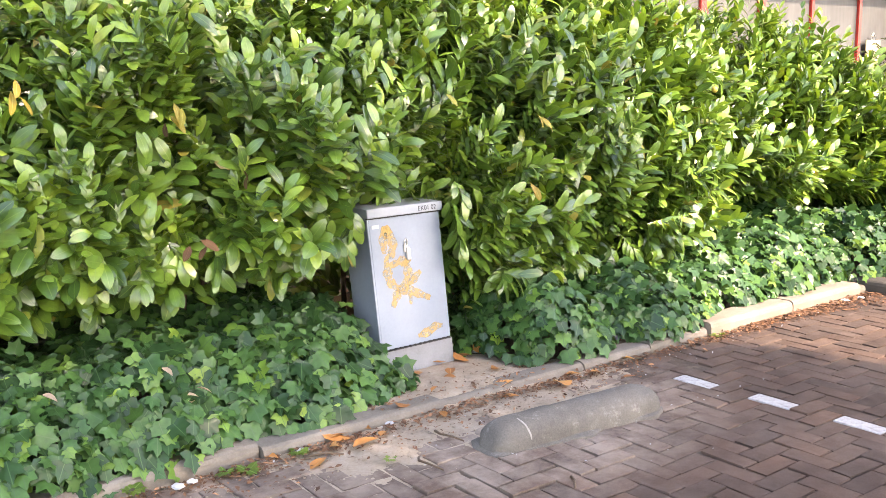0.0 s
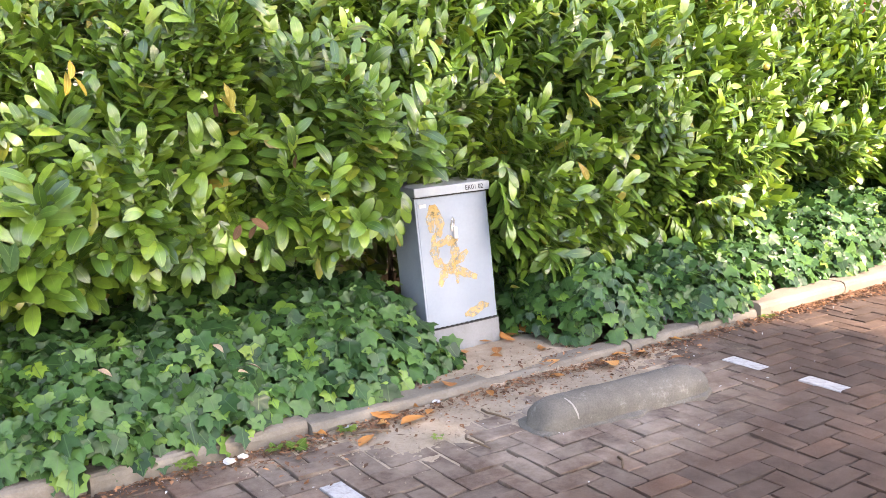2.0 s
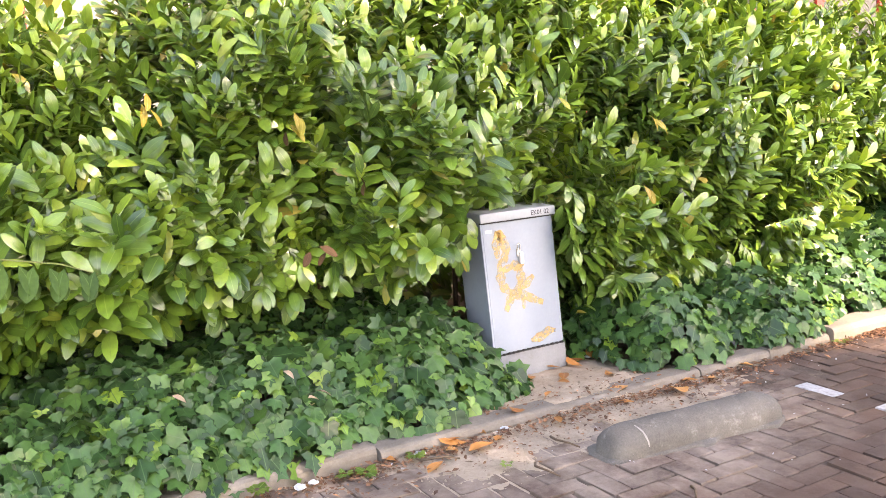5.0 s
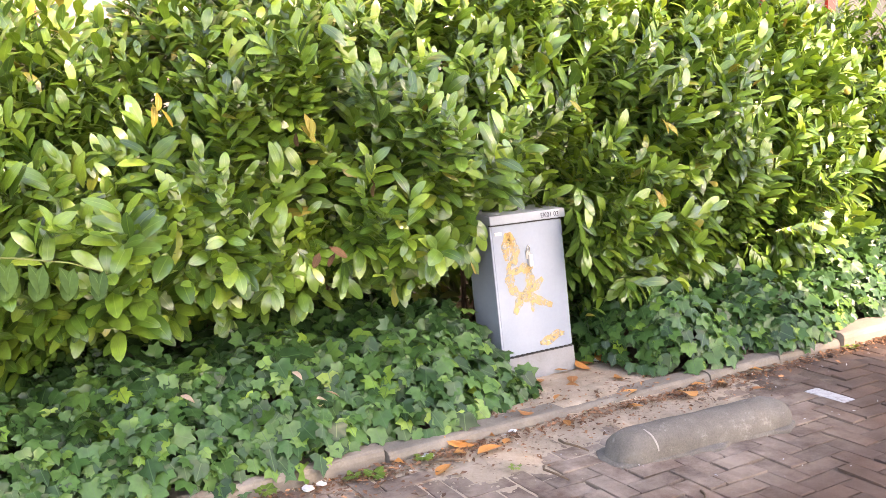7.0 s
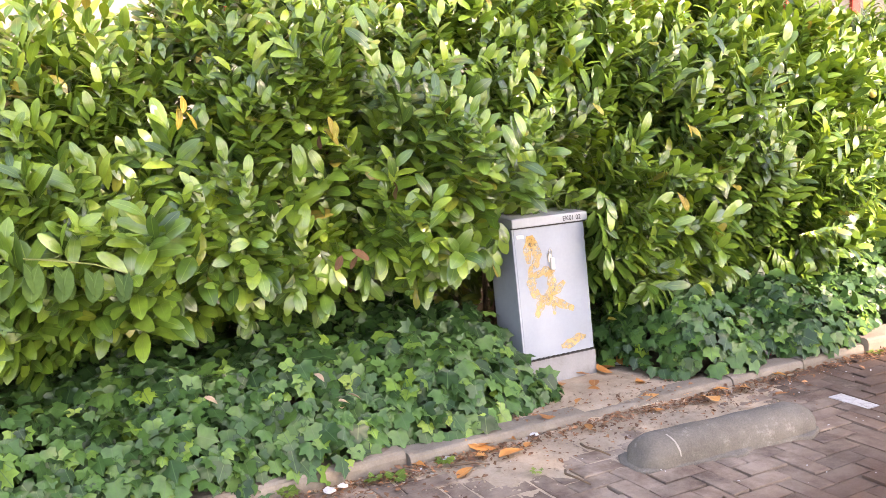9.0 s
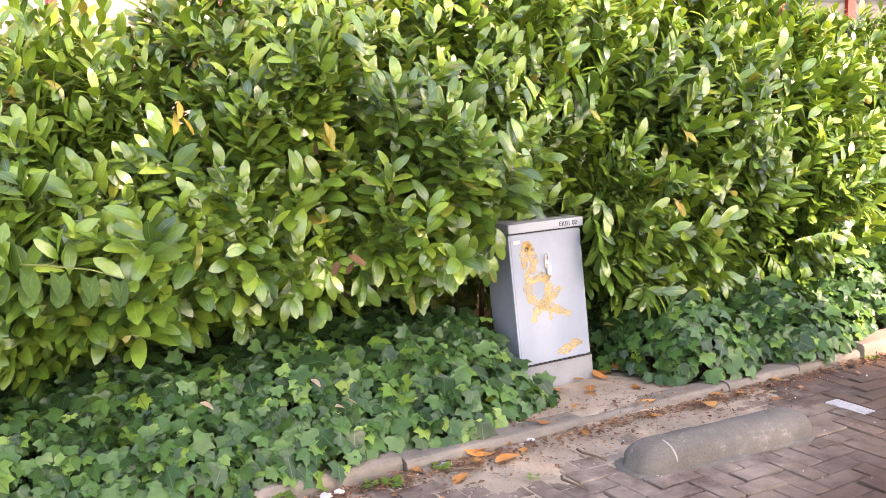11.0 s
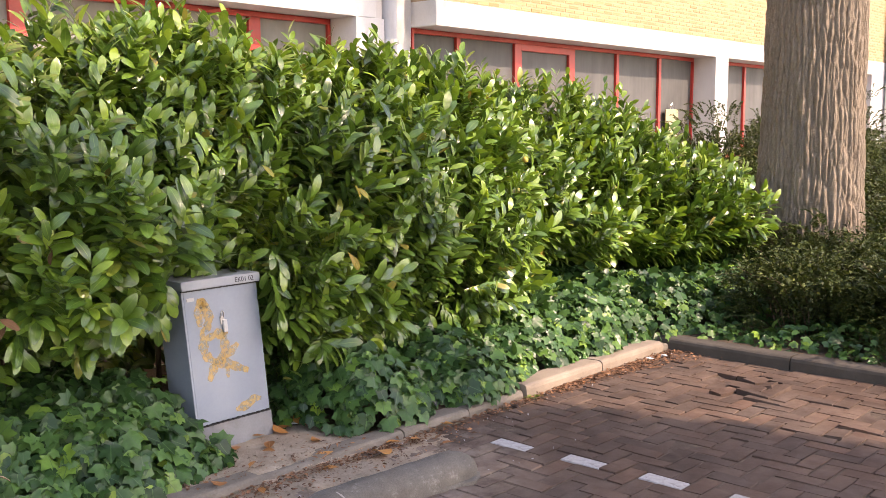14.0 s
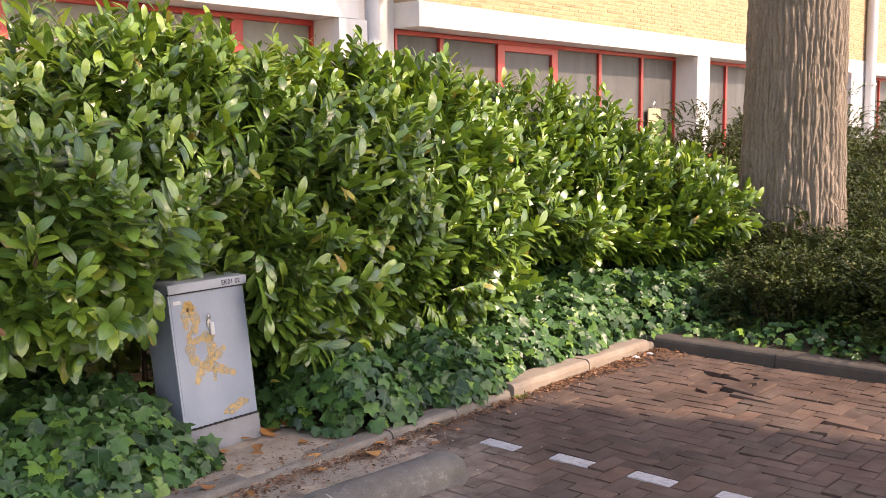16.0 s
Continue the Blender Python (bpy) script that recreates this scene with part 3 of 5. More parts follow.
cabinet()


# ---- facade behind the hedge ----
Y0, YR, LINTEL, BAND = 8.0, 8.44, 2.82, 3.12
facade = tagged(empty("wall_north", pose(0, 0, 0)), "sunlit yellow brick facade with a white concrete band and piers", "building", kind="structure")
part("band", box(8.86, 60.0, Y0, YR + 0.12, LINTEL, BAND, 0.008), M["white"], facade, "white painted concrete lintel band")
part("band", box(-12.0, 7.86, Y0, YR + 0.12, LINTEL + 0.0, BAND, 0.008), M["white"], facade, "white painted concrete lintel band")
part("backing", box(8.86, 60.0, Y0 + 0.016, YR + 0.12, BAND, 9.0), M["mortar"], facade)
part("backing", box(-12.0, 7.86, Y0 + 0.016, YR + 0.12, BAND, 9.0), M["mortar"], facade)
part("recess_wall", box(7.86, 8.86, YR - 0.02, YR + 0.12, -0.1, 9.0), M["white"], facade, "white set-back strip of wall")
part("pier", box(7.56, 7.99, Y0 - 0.003, YR + 0.1, -0.1, LINTEL - 0.002, 0.006), M["white"], facade, "white painted pier")
for x0, x1 in ((16.0, 16.47), (23.7, 24.9), (32.2, 32.7), (40.0, 40.6), (-2.4, -1.8)):
    part("pier", box(x0, x1, Y0 - 0.003, YR + 0.1, -0.1, LINTEL - 0.002, 0.006), M["white"], facade, "white painted pier")
part("lower_wall", box(8.87, 60.0, YR - 0.1, YR + 0.12, -0.1, 1.05), M["facing"], facade)
part("lower_wall", box(-12.0, 7.55, YR - 0.1, YR + 0.12, -0.1, 1.05), M["facing"], facade)
part("roof_edge", box(-12.2, 60.2, Y0 - 0.2, 18.0, 9.0, 9.2), M["white"], facade)
part("rear_wall", box(-12.0, 60.0, 17.8, 18.0, -0.1, 9.0), M["facing"], facade)
part("end_wall", box(-12.2, -12.003, Y0, 18.0, -0.1, 9.0), M["facing"], facade)
part("end_wall", box(60.003, 60.2, Y0, 18.0, -0.1, 9.0), M["facing"], facade)


def window(name, x0, x1, bars, thick=(), glass="pane"):
    """A strip of panes in red frames, set back under the band; bars: the mullions' places."""
    top = tagged(empty(name, pose(0, 0, 0)), "long strip window with red painted frames and dusty frosted panes", "window", kind="structure")
    z0, z1 = 1.05, LINTEL - 0.004
    y0, y1 = YR - 0.03, YR + 0.04
    part("window_frame", box(x0, x1, y0, y1, z1 - 0.06, z1, 0.004), M["red"], top, "red head rail")
    part("window_frame", box(x0, x1, y0, y1, z0, z0 + 0.06, 0.004), M["red"], top, "red bottom rail")
    edges = sorted([x0, x1, *bars])
    for x in edges:
        w = 0.075 if x in thick else 0.035
        a, b = max(x0, x - w), min(x1, x + w)
        part("mullion", box(a, b, y0 - 0.004, y1 - 0.003, z0 + 0.061, z1 - 0.061, 0.004), M["red"], top)
    for a, b in zip(edges, edges[1:]):
        part("pane", box(a + 0.02, b - 0.02, YR + 0.012, YR + 0.02, z0 + 0.05, z1 - 0.05), M[glass], top)
    for a, b in zip(edges, edges[1:]):
        if a in thick and b in thick:
            part("sash_rail", box(a + 0.07, b - 0.07, y0 - 0.006, y1 - 0.01, z1 - 0.15, z1 - 0.062, 0.004), M["red"], top)
    part("window_sill", box(x0 - 0.02, x1 + 0.02, Y0 - 0.04, YR + 0.01, z0 - 0.08, z0 - 0.003, 0.006), M["white"], top)
    return top


window("window_1", 8.87, 15.99, [9.73, 10.98, 12.27, 13.52, 14.83], (10.98, 12.27))
window("window_2", -1.79, 7.55, [0.0, 1.4, 2.8, 4.0, 5.3, 6.5], (4.0, 6.5), "pane_pale")
window("window_3", 16.48, 23.69, [18.02, 19.3, 20.6, 21.9, 22.9])
window("window_4", 24.91, 32.19, [27.04, 28.39, 29.57, 30.8])
window("window_5", 32.71, 39.99, [34.0, 35.4, 36.8, 38.2])
part("room_back", box(-12.0, 60.0, YR + 0.9, YR + 1.0, 0.0, 3.0), M["dark_inside"], facade)
board = tagged(empty("notice_board", pose(15.2, YR - 0.05, 1.06)), "small cream board with a hook leaning inside the window ledge", "board")
part("panel", box(-0.21, 0.21, -0.02, 0.0, 0.0, 0.86, 0.004), M["cream"], board)
part("hook", tube([(-0.04, -0.01, 0.85), (-0.04, -0.01, 0.92), (0.0, -0.01, 0.96), (0.04, -0.01, 0.92), (0.04, -0.01, 0.85)], 0.012), M["chrome"], board)


def drainpipe(x, y, r):
    top = tagged(empty("drainpipe", pose(x, y, 0)), "grey-white rain pipe fixed to the facade", "drainpipe", group="drainpipes")
    part("pipe", tube([(0, 0, 0.02), (0, 0, 1.0), (0, 0, 5.0), (0, 0, 8.98)], r, 14), M["pipe"], top, smooth=True)
    for z in (0.6, 2.55, 4.6, 6.6):
        part("bracket", tube([(0, 0, z), (0, 0, z + 0.05)], r * 1.25, 14), M["chrome"], top)
    return top


drainpipe(8.09, Y0 + 0.02, 0.085)
drainpipe(24.6, Y0 - 0.13, 0.12)

# ---- tree ----
def trunk_mesh(radius, height, sides, rows):
    """A trunk of bark plates: upright ridges that wander, merge and break, with deep furrows between."""
    a = np.linspace(0, 2 * np.pi, sides, endpoint=False)
    z = np.concatenate([np.linspace(-0.1, 3.6, rows), np.linspace(3.6, height, rows // 6)[1:]])
    A, Z = np.meshgrid(a, z, indexing="xy")
    pts = np.stack([radius * np.cos(A), radius * np.sin(A), Z], -1).reshape(-1, 3)

    def field(sx, sz, seed):
        return np.array([noise.noise((p[0] * sx + seed, p[1] * sx, p[2] * sz)) for p in pts]).reshape(A.shape)

    count = round(2 * math.pi * radius / 0.06)
    phase = count * A + 2.6 * field(5.0, 1.9, 3.0) + 1.9 * field(11.0, 4.2, 8.0)
    plates = np.abs(np.sin(phase / 2)) ** 0.55
    splits = np.clip(np.abs(field(26.0, 3.4, 1.0)) * 3.2, 0, 1) ** 0.6
    steps = field(9.0, 13.0, 6.0)
    fine = field(48.0, 16.0, 2.0)
    flare = 1 + 0.30 * np.exp(-(Z + 0.1) / 0.45) + 0.05 * np.sin(3 * A + 1) * np.exp(-Z / 1.2) - 0.028 * np.clip(Z, 0, 9)
    R = radius * flare * (0.905 + 0.062 * plates * (0.45 + 0.55 * splits) + 0.022 * splits + 0.016 * steps + 0.016 * fine + 0.02 * np.sin(2 * A + 0.5 * Z))
    v = np.stack([R * np.cos(A), R * np.sin(A), Z], -1).reshape(-1, 3)
    i, j = np.meshgrid(np.arange(len(z) - 1), np.arange(sides), indexing="ij")
    b = (i * sides + j).ravel()
    c = (i * sides + (j + 1) % sides).ravel()
    return v, np.stack([b, c, c + sides, b + sides], 1)


def leaf_cloud(name, template, pos, direction, size, mat, parent, label=""):
    up = np.tile([0.0, 0.0, 1.0], (len(pos), 1)) + rng.normal(0, 0.45, (len(pos), 3))
    v, f, uv = stamp(template, frames_from(direction, up), pos, size)
    ob = attach(new(name, raw_mesh(name, v, f, mat, uv)), parent)
    return tagged(ob, label, kind="stuff")


tree = tagged(empty("tree", pose(9.3, 3.62, 0.05)), "mature street tree with thick deeply furrowed grey-brown bark", "tree")
v, f = trunk_mesh(0.50, 8.6, 520, 300)
attach(new("trunk", raw_mesh("trunk", v, f, M["bark"])), tree)
tips = []
for k in range(9):
    a = k * 2.4
    reach = 2.2 + 1.4 * rnd.random()
    z0 = 6.6 + 0.2 * k
    pts = [(0.1 * math.cos(a), 0.1 * math.sin(a), z0)]
    for s in range(1, 6):
        t = s / 5
        pts.append((reach * t * math.cos(a + 0.3 * t), reach * t * math.sin(a + 0.3 * t), z0 + 3.2 * t - 0.5 * t * t + 0.15 * rnd.random()))
    part("limb", tube(pts, 0.17, 8, 0.2), M["bark"], tree, smooth=True)
    tips += [Vector(p) for p in pts[2:]]
pos = np.concatenate([np.array(p)[None] + rng.normal(0, 0.55, (170, 3)) for p in tips])
leaf_cloud("crown", blade_leaf(0.6, 0.2, 0.2, 3), pos, rng.normal(0, 1, pos.shape) + [0, 0, -0.4], rng.uniform(0.09, 0.16, len(pos)), M["crown"], tree, "loose crown of green leaves")

# unseen tree added across the street so that its crown shades the bay
shade_tree = tagged(empty("tree", pose(3.0, -9.0, -0.05)), "unseen broad leafy street tree added to shade the bay", "tree")
v, f = trunk_mesh(0.42, 8.0, 60, 60)
attach(new("trunk", raw_mesh("trunk", v, f, M["bark"])), shade_tree)
for k in range(10):
    a = k * 2.4
    reach = 2.6 + 1.2 * rnd.random()
    pts = [(0, 0, 5.6 + 0.2 * k)] + [(reach * t * math.cos(a), reach * t * math.sin(a), 5.6 + 0.2 * k + 3.4 * t - 0.8 * t * t) for t in (0.25, 0.5, 0.75, 1.0)]
    part("limb", tube(pts, 0.16, 8, 0.25), M["bark"], shade_tree, smooth=True)
n = 48000
q = rng.uniform(-1, 1, (n, 3))
q = q[q[:, 1] ** 2 + q[:, 2] ** 2 < 1]
# crown thinned near the top and cut along a line to shape its shadow
q = q[rng.uniform(0, 1, len(q)) < np.clip((0.86 - q[:, 2]) / 0.2, 0.45, 1)]
pos = q * [5.8, 3.0, 3.9] + [0.0, 0, 9.0]
pos = pos[pos[:, 0] + 0.28 * pos[:, 1] < 5.0 + 0.05 * np.sin(1.9 * pos[:, 2]) + 0.05 * np.sin(5.3 * pos[:, 2] + 2)]
n = len(pos)
leaf_cloud("crown", blade_leaf(0.7, 0.2, 0.2, 3), pos, rng.normal(0, 1, pos.shape) + [0, 0, -0.4], rng.uniform(0.16, 0.24, n), M["crown"], shade_tree, "broad crown of green leaves")

# ---- laurel hedge ----
def lerp_table(x, table):
    return np.interp(x, [t[0] for t in table], [t[1] for t in table])


FRONT = [(-2.5, 3.98), (0.0, 3.92), (2.25, 3.87), (2.45, 4.03), (2.7, 4.06), (3.05, 4.06), (3.2, 3.98), (3.6, 3.86), (4.6, 3.85), (5.1, 3.92), (5.35, 4.25), (5.7, 4.5), (6.2, 4.25), (7.2, 4.1), (8.0, 3.95), (8.6, 3.95), (9.0, 4.3)]
TOP = [(-2.5, 1.9), (0.5, 1.83), (1.0, 1.84), (1.4, 1.95), (2.6, 1.98), (3.0, 2.06), (4.0, 2.06), (4.4, 1.94), (5.0, 1.92), (6.0, 1.93), (6.7, 1.86), (7.4, 1.68), (7.9, 1.5), (8.5, 1.33), (9.0, 1.0)]
LOW = [(-2.5, 0.6), (0.4, 0.66), (1.0, 0.70), (1.7, 0.66), (2.3, 0.72), (2.6, 0.84), (2.7, 0.95), (3.08, 0.92), (3.2, 0.7), (3.35, 0.52), (3.9, 0.38), (4.3, 0.40), (5.2, 0.46), (5.5, 0.62), (6.2, 0.62), (7.0, 0.52), (8.2, 0.56), (9.0, 0.8)]


def hedge_shell(n, depth0, depth1, low=9.0, x0=-2.3, x1=8.9):
    """Places and outward directions on the hedge's front and top, pushed in by a depth."""
    x = rng.uniform(x0, x1, n)
    s = rng.uniform(0, 1, n) ** 1.05
    yf, zt, zl = lerp_table(x, FRONT), lerp_table(x, TOP), np.minimum(lerp_table(x, LOW), low)
    ps = np.array([0.0, 0.12, 0.36, 0.58, 0.74, 0.86, 1.0])
    py = np.interp(s, ps, [0.16, 0.02, 0.0, 0.2, 0.55, 0.95, 1.55])
    pz = np.interp(s, ps, [0.0, 0.12, 0.42, 0.74, 0.95, 1.0, 0.93])
    oy = np.interp(s, ps, [-0.8, -1, -1, -0.85, -0.45, 0.0, 0.2])
    oz = np.interp(s, ps, [-0.5, -0.1, 0.15, 0.5, 0.9, 1.0, 0.9])
    z = zl + (zt - zl) * pz
    y = yf + py
    lump = (0.26 - 0.14 * np.clip((pz - 0.7) / 0.25, 0, 1)) * wobble(1.4 * x, 0.0, 1.8 * z) + 0.08 * np.sin(7.1 * x + 3 * z) * np.sin(5.3 * z + 1.2)
    d = rng.uniform(depth0, depth1, n) - lump
    d = d + 0.85 * np.exp(-((x - 0.62) / 0.27) ** 2 - ((z - 1.34) / 0.16) ** 2) + 0.2 * np.exp(-((x - 2.35) / 0.12) ** 2 - ((z - 1.42) / 0.1) ** 2)
    out = np.stack([np.clip((x - 2.7) * 0.46, -0.9, 0.45) + 0.2 * np.cos(3.2 * x + 2 * z), oy, oz], 1)
    out[:, 0] += np.where(x > 8.3, (x - 8.3) * 1.6, 0) + np.where((x > 5.0) & (x < 5.5), 0.7, 0) - np.where((x > 5.6) & (x < 6.1), 0.4, 0)
    out /= np.linalg.norm(out, axis=1, keepdims=True)
    return np.stack([x, y, z], 1) - out * d[:, None], out


def unit(q):
    return q / (np.linalg.norm(q, axis=1, keepdims=True) + 1e-9)


def fanned(shell, per, scatter, fan):
    """Several shoots from each place, spreading like a forked branch."""
    places, out = np.repeat(shell[0], per, axis=0), np.repeat(shell[1], per, axis=0)
    return places + rng.normal(0, scatter, places.shape), unit(out + rng.normal(0, fan, out.shape))


def shoots(places, out, lift, length, leaves, leaf_len, spread):
    """Leaves in two loose ranks along shoots that grow outward and up: wide open at the foot, closed at the tip, upper faces to the tip and the sky."""
    n = len(places)
    up = np.array([0.0, 0.0, 1.0])
    axis = unit(out + up * lift[:, None] + rng.normal(0, 0.14, (n, 3)))
    side = unit(np.cross(axis, out * 0.4 + up + np.array([0.0, -0.3, 0.0]) + rng.normal(0, 0.3, (n, 3))))
    other = np.cross(side, axis)
    P, D, U, S, T = [], [], [], [], []
    start = rng.integers(0, 2, n) * np.pi + rng.normal(0, 0.4, n)
    twist = rng.normal(0.0, 0.16, n)
    for k in range(leaves):
        t = (k + 0.5) / leaves
        ang = start + (math.pi + twist) * k + rng.normal(0, 0.3, n)
        radial = side * np.cos(ang)[:, None] + other * np.sin(ang)[:, None]
        phi = np.radians(spread * (54 - 34 * t ** 1.2) + rng.normal(0, 8, n))
        d = radial * np.sin(phi)[:, None] + axis * np.cos(phi)[:, None] + rng.normal(0, 0.07, (n, 3))
        d[:, 2] -= 0.62 * np.clip(1.05 - places[:, 2], 0, 0.7) * (1 - 0.6 * t)
        along = axis * (length * (t - 0.75))[:, None] + up * (0.10 * length * (t - 0.75) * abs(t - 0.75))[:, None]
        P.append(places + along + radial * 0.004)
        D.append(d)
        U.append(0.7 * axis + 0.32 * out + np.array([0.0, -0.16, 0.5]) + rng.normal(0, 0.16, (n, 3)))
        S.append(leaf_len * rng.uniform(0.82, 1.14, n) * (0.66 + 0.46 * math.sin(math.pi * (0.2 + 0.62 * t))))
        T.append(np.full(n, t))
    return np.concatenate(P), np.concatenate(D), np.concatenate(U), np.concatenate(S), np.concatenate(T)


hedge = tagged(empty("laurel_hedge", pose(2.5, 4.8, 0.05)), "dense overgrown cherry laurel hedge with glossy green leaves", "hedge")
BASE = np.array([2.5, 4.8, 0.05])
leaf_shapes = [laurel_leaf(0.43, 0.42, 0.42, 6, 4), laurel_leaf(0.47, 0.34, 0.6, 6, 4), laurel_leaf(0.40, 0.48, 0.28, 6, 4)]
plain_shapes = [laurel_leaf(0.42, 0.2, 0.3, 5, 2), laurel_leaf(0.46, 0.12, 0.42, 5, 2), laurel_leaf(0.39, 0.28, 0.2, 5, 2)]


def foliage(name, places, out, count, label, big=0.098, fine=False, lift_mean=1.1, reach=(0.24, 0.42)):
    lift = np.clip(rng.normal(lift_mean, 0.35, len(places)) * np.clip((places[:, 2] - 0.25) / 0.7, 0.15, 1), -0.4, 1.6)
    P, D, U, S, T = shoots(places, out, lift, rng.uniform(*reach, len(places)), count, big * rng.uniform(0.86, 1.16, len(places)), 1.0)
    D = unit(D)
    tip = P + D * S[:, None]
    clear = [((q[:, 0] > 2.5) & (q[:, 0] < 3.16) & (q[:, 1] < 4.0) & (q[:, 2] < 0.95)) for q in (P, tip)]
    ok = ~(clear[0] | clear[1])
    P, D, U, S, T = P[ok], D[ok], U[ok], S[ok], T[ok]
    young = rng.uniform(0, 1, len(T)) < np.clip(T - 0.35, 0.04, 1) * 0.85
    for mat, chosen in ((M["laurel"], ~young), (M["laurel_young"], young)):
        idx = np.flatnonzero(chosen)
        for k, shape in enumerate(leaf_shapes if fine else plain_shapes):
            sel = idx[k::3]
            v, f, uv = stamp(shape, frames_from(D[sel], U[sel]), P[sel] - BASE, S[sel])
            ob = attach(new(name, raw_mesh(name, v, f, mat, uv)), hedge)
            tagged(ob, label, kind="stuff")


foliage("foliage", *fanned(hedge_shell(720, -0.06, 0.16, x0=0.1, x1=5.4), 3, 0.05, 0.42), 16, "glossy laurel leaves on upright shoots", fine=True)
foliage("foliage", *fanned(hedge_shell(450, -0.06, 0.16, x0=5.2), 3, 0.05, 0.42), 16, "glossy laurel leaves on upright shoots")
foliage("foliage", *fanned(hedge_shell(170, -0.05, 0.16, x1=0.2), 3, 0.05, 0.42), 16, "glossy laurel leaves on upright shoots")
# spiky young tips standing over the top
crest = hedge_shell(1500, -0.02, 0.1)
pick = np.flatnonzero(crest[0][:, 2] > lerp_table(crest[0][:, 0], TOP) - 0.12)[:150]
foliage("young_tip", crest[0][pick] + np.stack([np.zeros(len(pick)), np.zeros(len(pick)), rng.uniform(0.05, 0.2, len(pick))], 1), unit(np.tile([0.0, -0.15, 1.0], (len(pick), 1)) + rng.normal(0, 0.25, (len(pick), 3))), 12, "upright young laurel tips", 0.1)
# long shoots that stand out of the face
longer = hedge_shell(330, -0.2, -0.08)
low_enough = longer[0][:, 2] < lerp_table(longer[0][:, 0], TOP) - 0.3
foliage("long_shoot", *(q[low_enough] for q in longer), 15, "long young laurel shoots", 0.114, fine=True, reach=(0.3, 0.46))
foliage("inner_foliage", *hedge_shell(1750, 0.24, 0.7, 0.6), 7, "shaded inner laurel leaves", 0.12)
foliage("deep_foliage", *hedge_shell(1900, 0.6, 1.25, 0.3), 6, "shaded inner laurel leaves", 0.13)

# back of the hedge, down to the ground
n = 1100
back_places = np.stack([rng.uniform(-2.3, 8.8, n), rng.uniform(5.0, 5.6, n), rng.uniform(0.1, 1.4, n)], 1)
foliage("back_foliage", back_places, np.tile([0.0, -0.6, 0.3], (n, 1)) + rng.normal(0, 0.4, (n, 3)), 8, "shaded laurel leaves at the back", 0.14)

# lowest fringe and the sprays over the cabinet, leaf by leaf
single = [raw_mesh("leaf", v_ * 0.1, f_, M["laurel"], u_[f_].reshape(-1, 2)) for v_, f_, u_ in leaf_shapes]
sprays = [(3.10, 3.86, 0.80, (0.15, -0.35, -0.9)), (3.13, 3.86, 0.66, (0.1, -0.4, -1.0)), (3.15, 3.87, 0.9, (-0.1, -0.4, -0.6)), (2.5, 3.9, 0.84, (0.2, -0.4, -0.7)), (2.46, 3.9, 0.72, (0.1, -0.4, -0.9)), (3.36, 3.80, 0.47, (-0.45, -0.6, -0.3))]
sprays += [(x, float(lerp_table(x, FRONT)) + 0.03, float(lerp_table(x, LOW)) + rnd.uniform(0.0, 0.12), (rnd.uniform(-0.4, 0.4), -0.7, -0.75)) for x in [0.8 + 0.17 * k for k in range(11)] + [3.5 + 0.16 * k for k in range(12)]]
for x, y, z, axis in sprays:
    P, D, _, S, _ = shoots(np.array([[x, y, z]]), np.array([axis]), np.zeros(1), np.array([0.14]), 9, np.ones(1), 0.75)
    R3 = frames_from(D, np.array([0.0, -0.9, 0.35]) + rng.normal(0, 0.3, D.shape))
    for k in range(len(P)):
        ob = attach(new("leaf", single[k % 3]), hedge)
        ob.matrix_basis = Matrix.Translation(P[k] - BASE) @ Matrix(R3[k].tolist()).to_4x4() @ Matrix.Scale(float(S[k]), 4)

brown = [raw_mesh("dry_leaf", v_ * 0.075, f_, M["withered"], u_[f_].reshape(-1, 2)) for v_, f_, u_ in leaf_shapes]
for k, (x, y, z) in enumerate([(1.62, 3.72, 0.85), (1.66, 3.71, 0.87), (1.69, 3.72, 0.84), (1.90, 3.78, 1.13), (1.93, 3.79, 1.11), (1.62, 3.86, 1.36), (1.6, 3.85, 1.34), (3.8, 3.86, 1.24)]):
    ob = attach(new("dry_leaf", brown[k % 3]), hedge)
    ob.matrix_basis = Matrix.Translation(np.array([x, y, z]) - BASE) @ pose(0, 0, 0, rnd.uniform(-60, -10), rnd.uniform(-40, 40), rnd.uniform(100, 260))
    tagged(ob, "withered brown leaf")

yellowed = [raw_mesh("yellow_leaf", v_ * 0.082, f_, M["yellowed"], u_[f_].reshape(-1, 2)) for v_, f_, u_ in leaf_shapes]
for k, (x, y, z) in enumerate([(3.6, 3.74, 1.28), (3.55, 3.75, 1.31), (3.04, 3.85, 1.42), (1.62, 3.8, 1.42), (1.6, 3.8, 1.37), (3.48, 3.72, 0.96), (1.04, 3.85, 1.52), (1.02, 3.85, 1.48)]):
    for m in range(1 + k % 2):
        ob = attach(new("yellow_leaf", yellowed[(k + m) % 3]), hedge)
        ob.matrix_basis = Matrix.Translation(np.array([x + 0.03 * m, y, z - 0.02 * m]) - BASE) @ pose(0, 0, 0, rnd.uniform(-70, -30), rnd.uniform(-30, 30), rnd.uniform(140, 240))
        tagged(ob, "yellowed leaf about to fall")

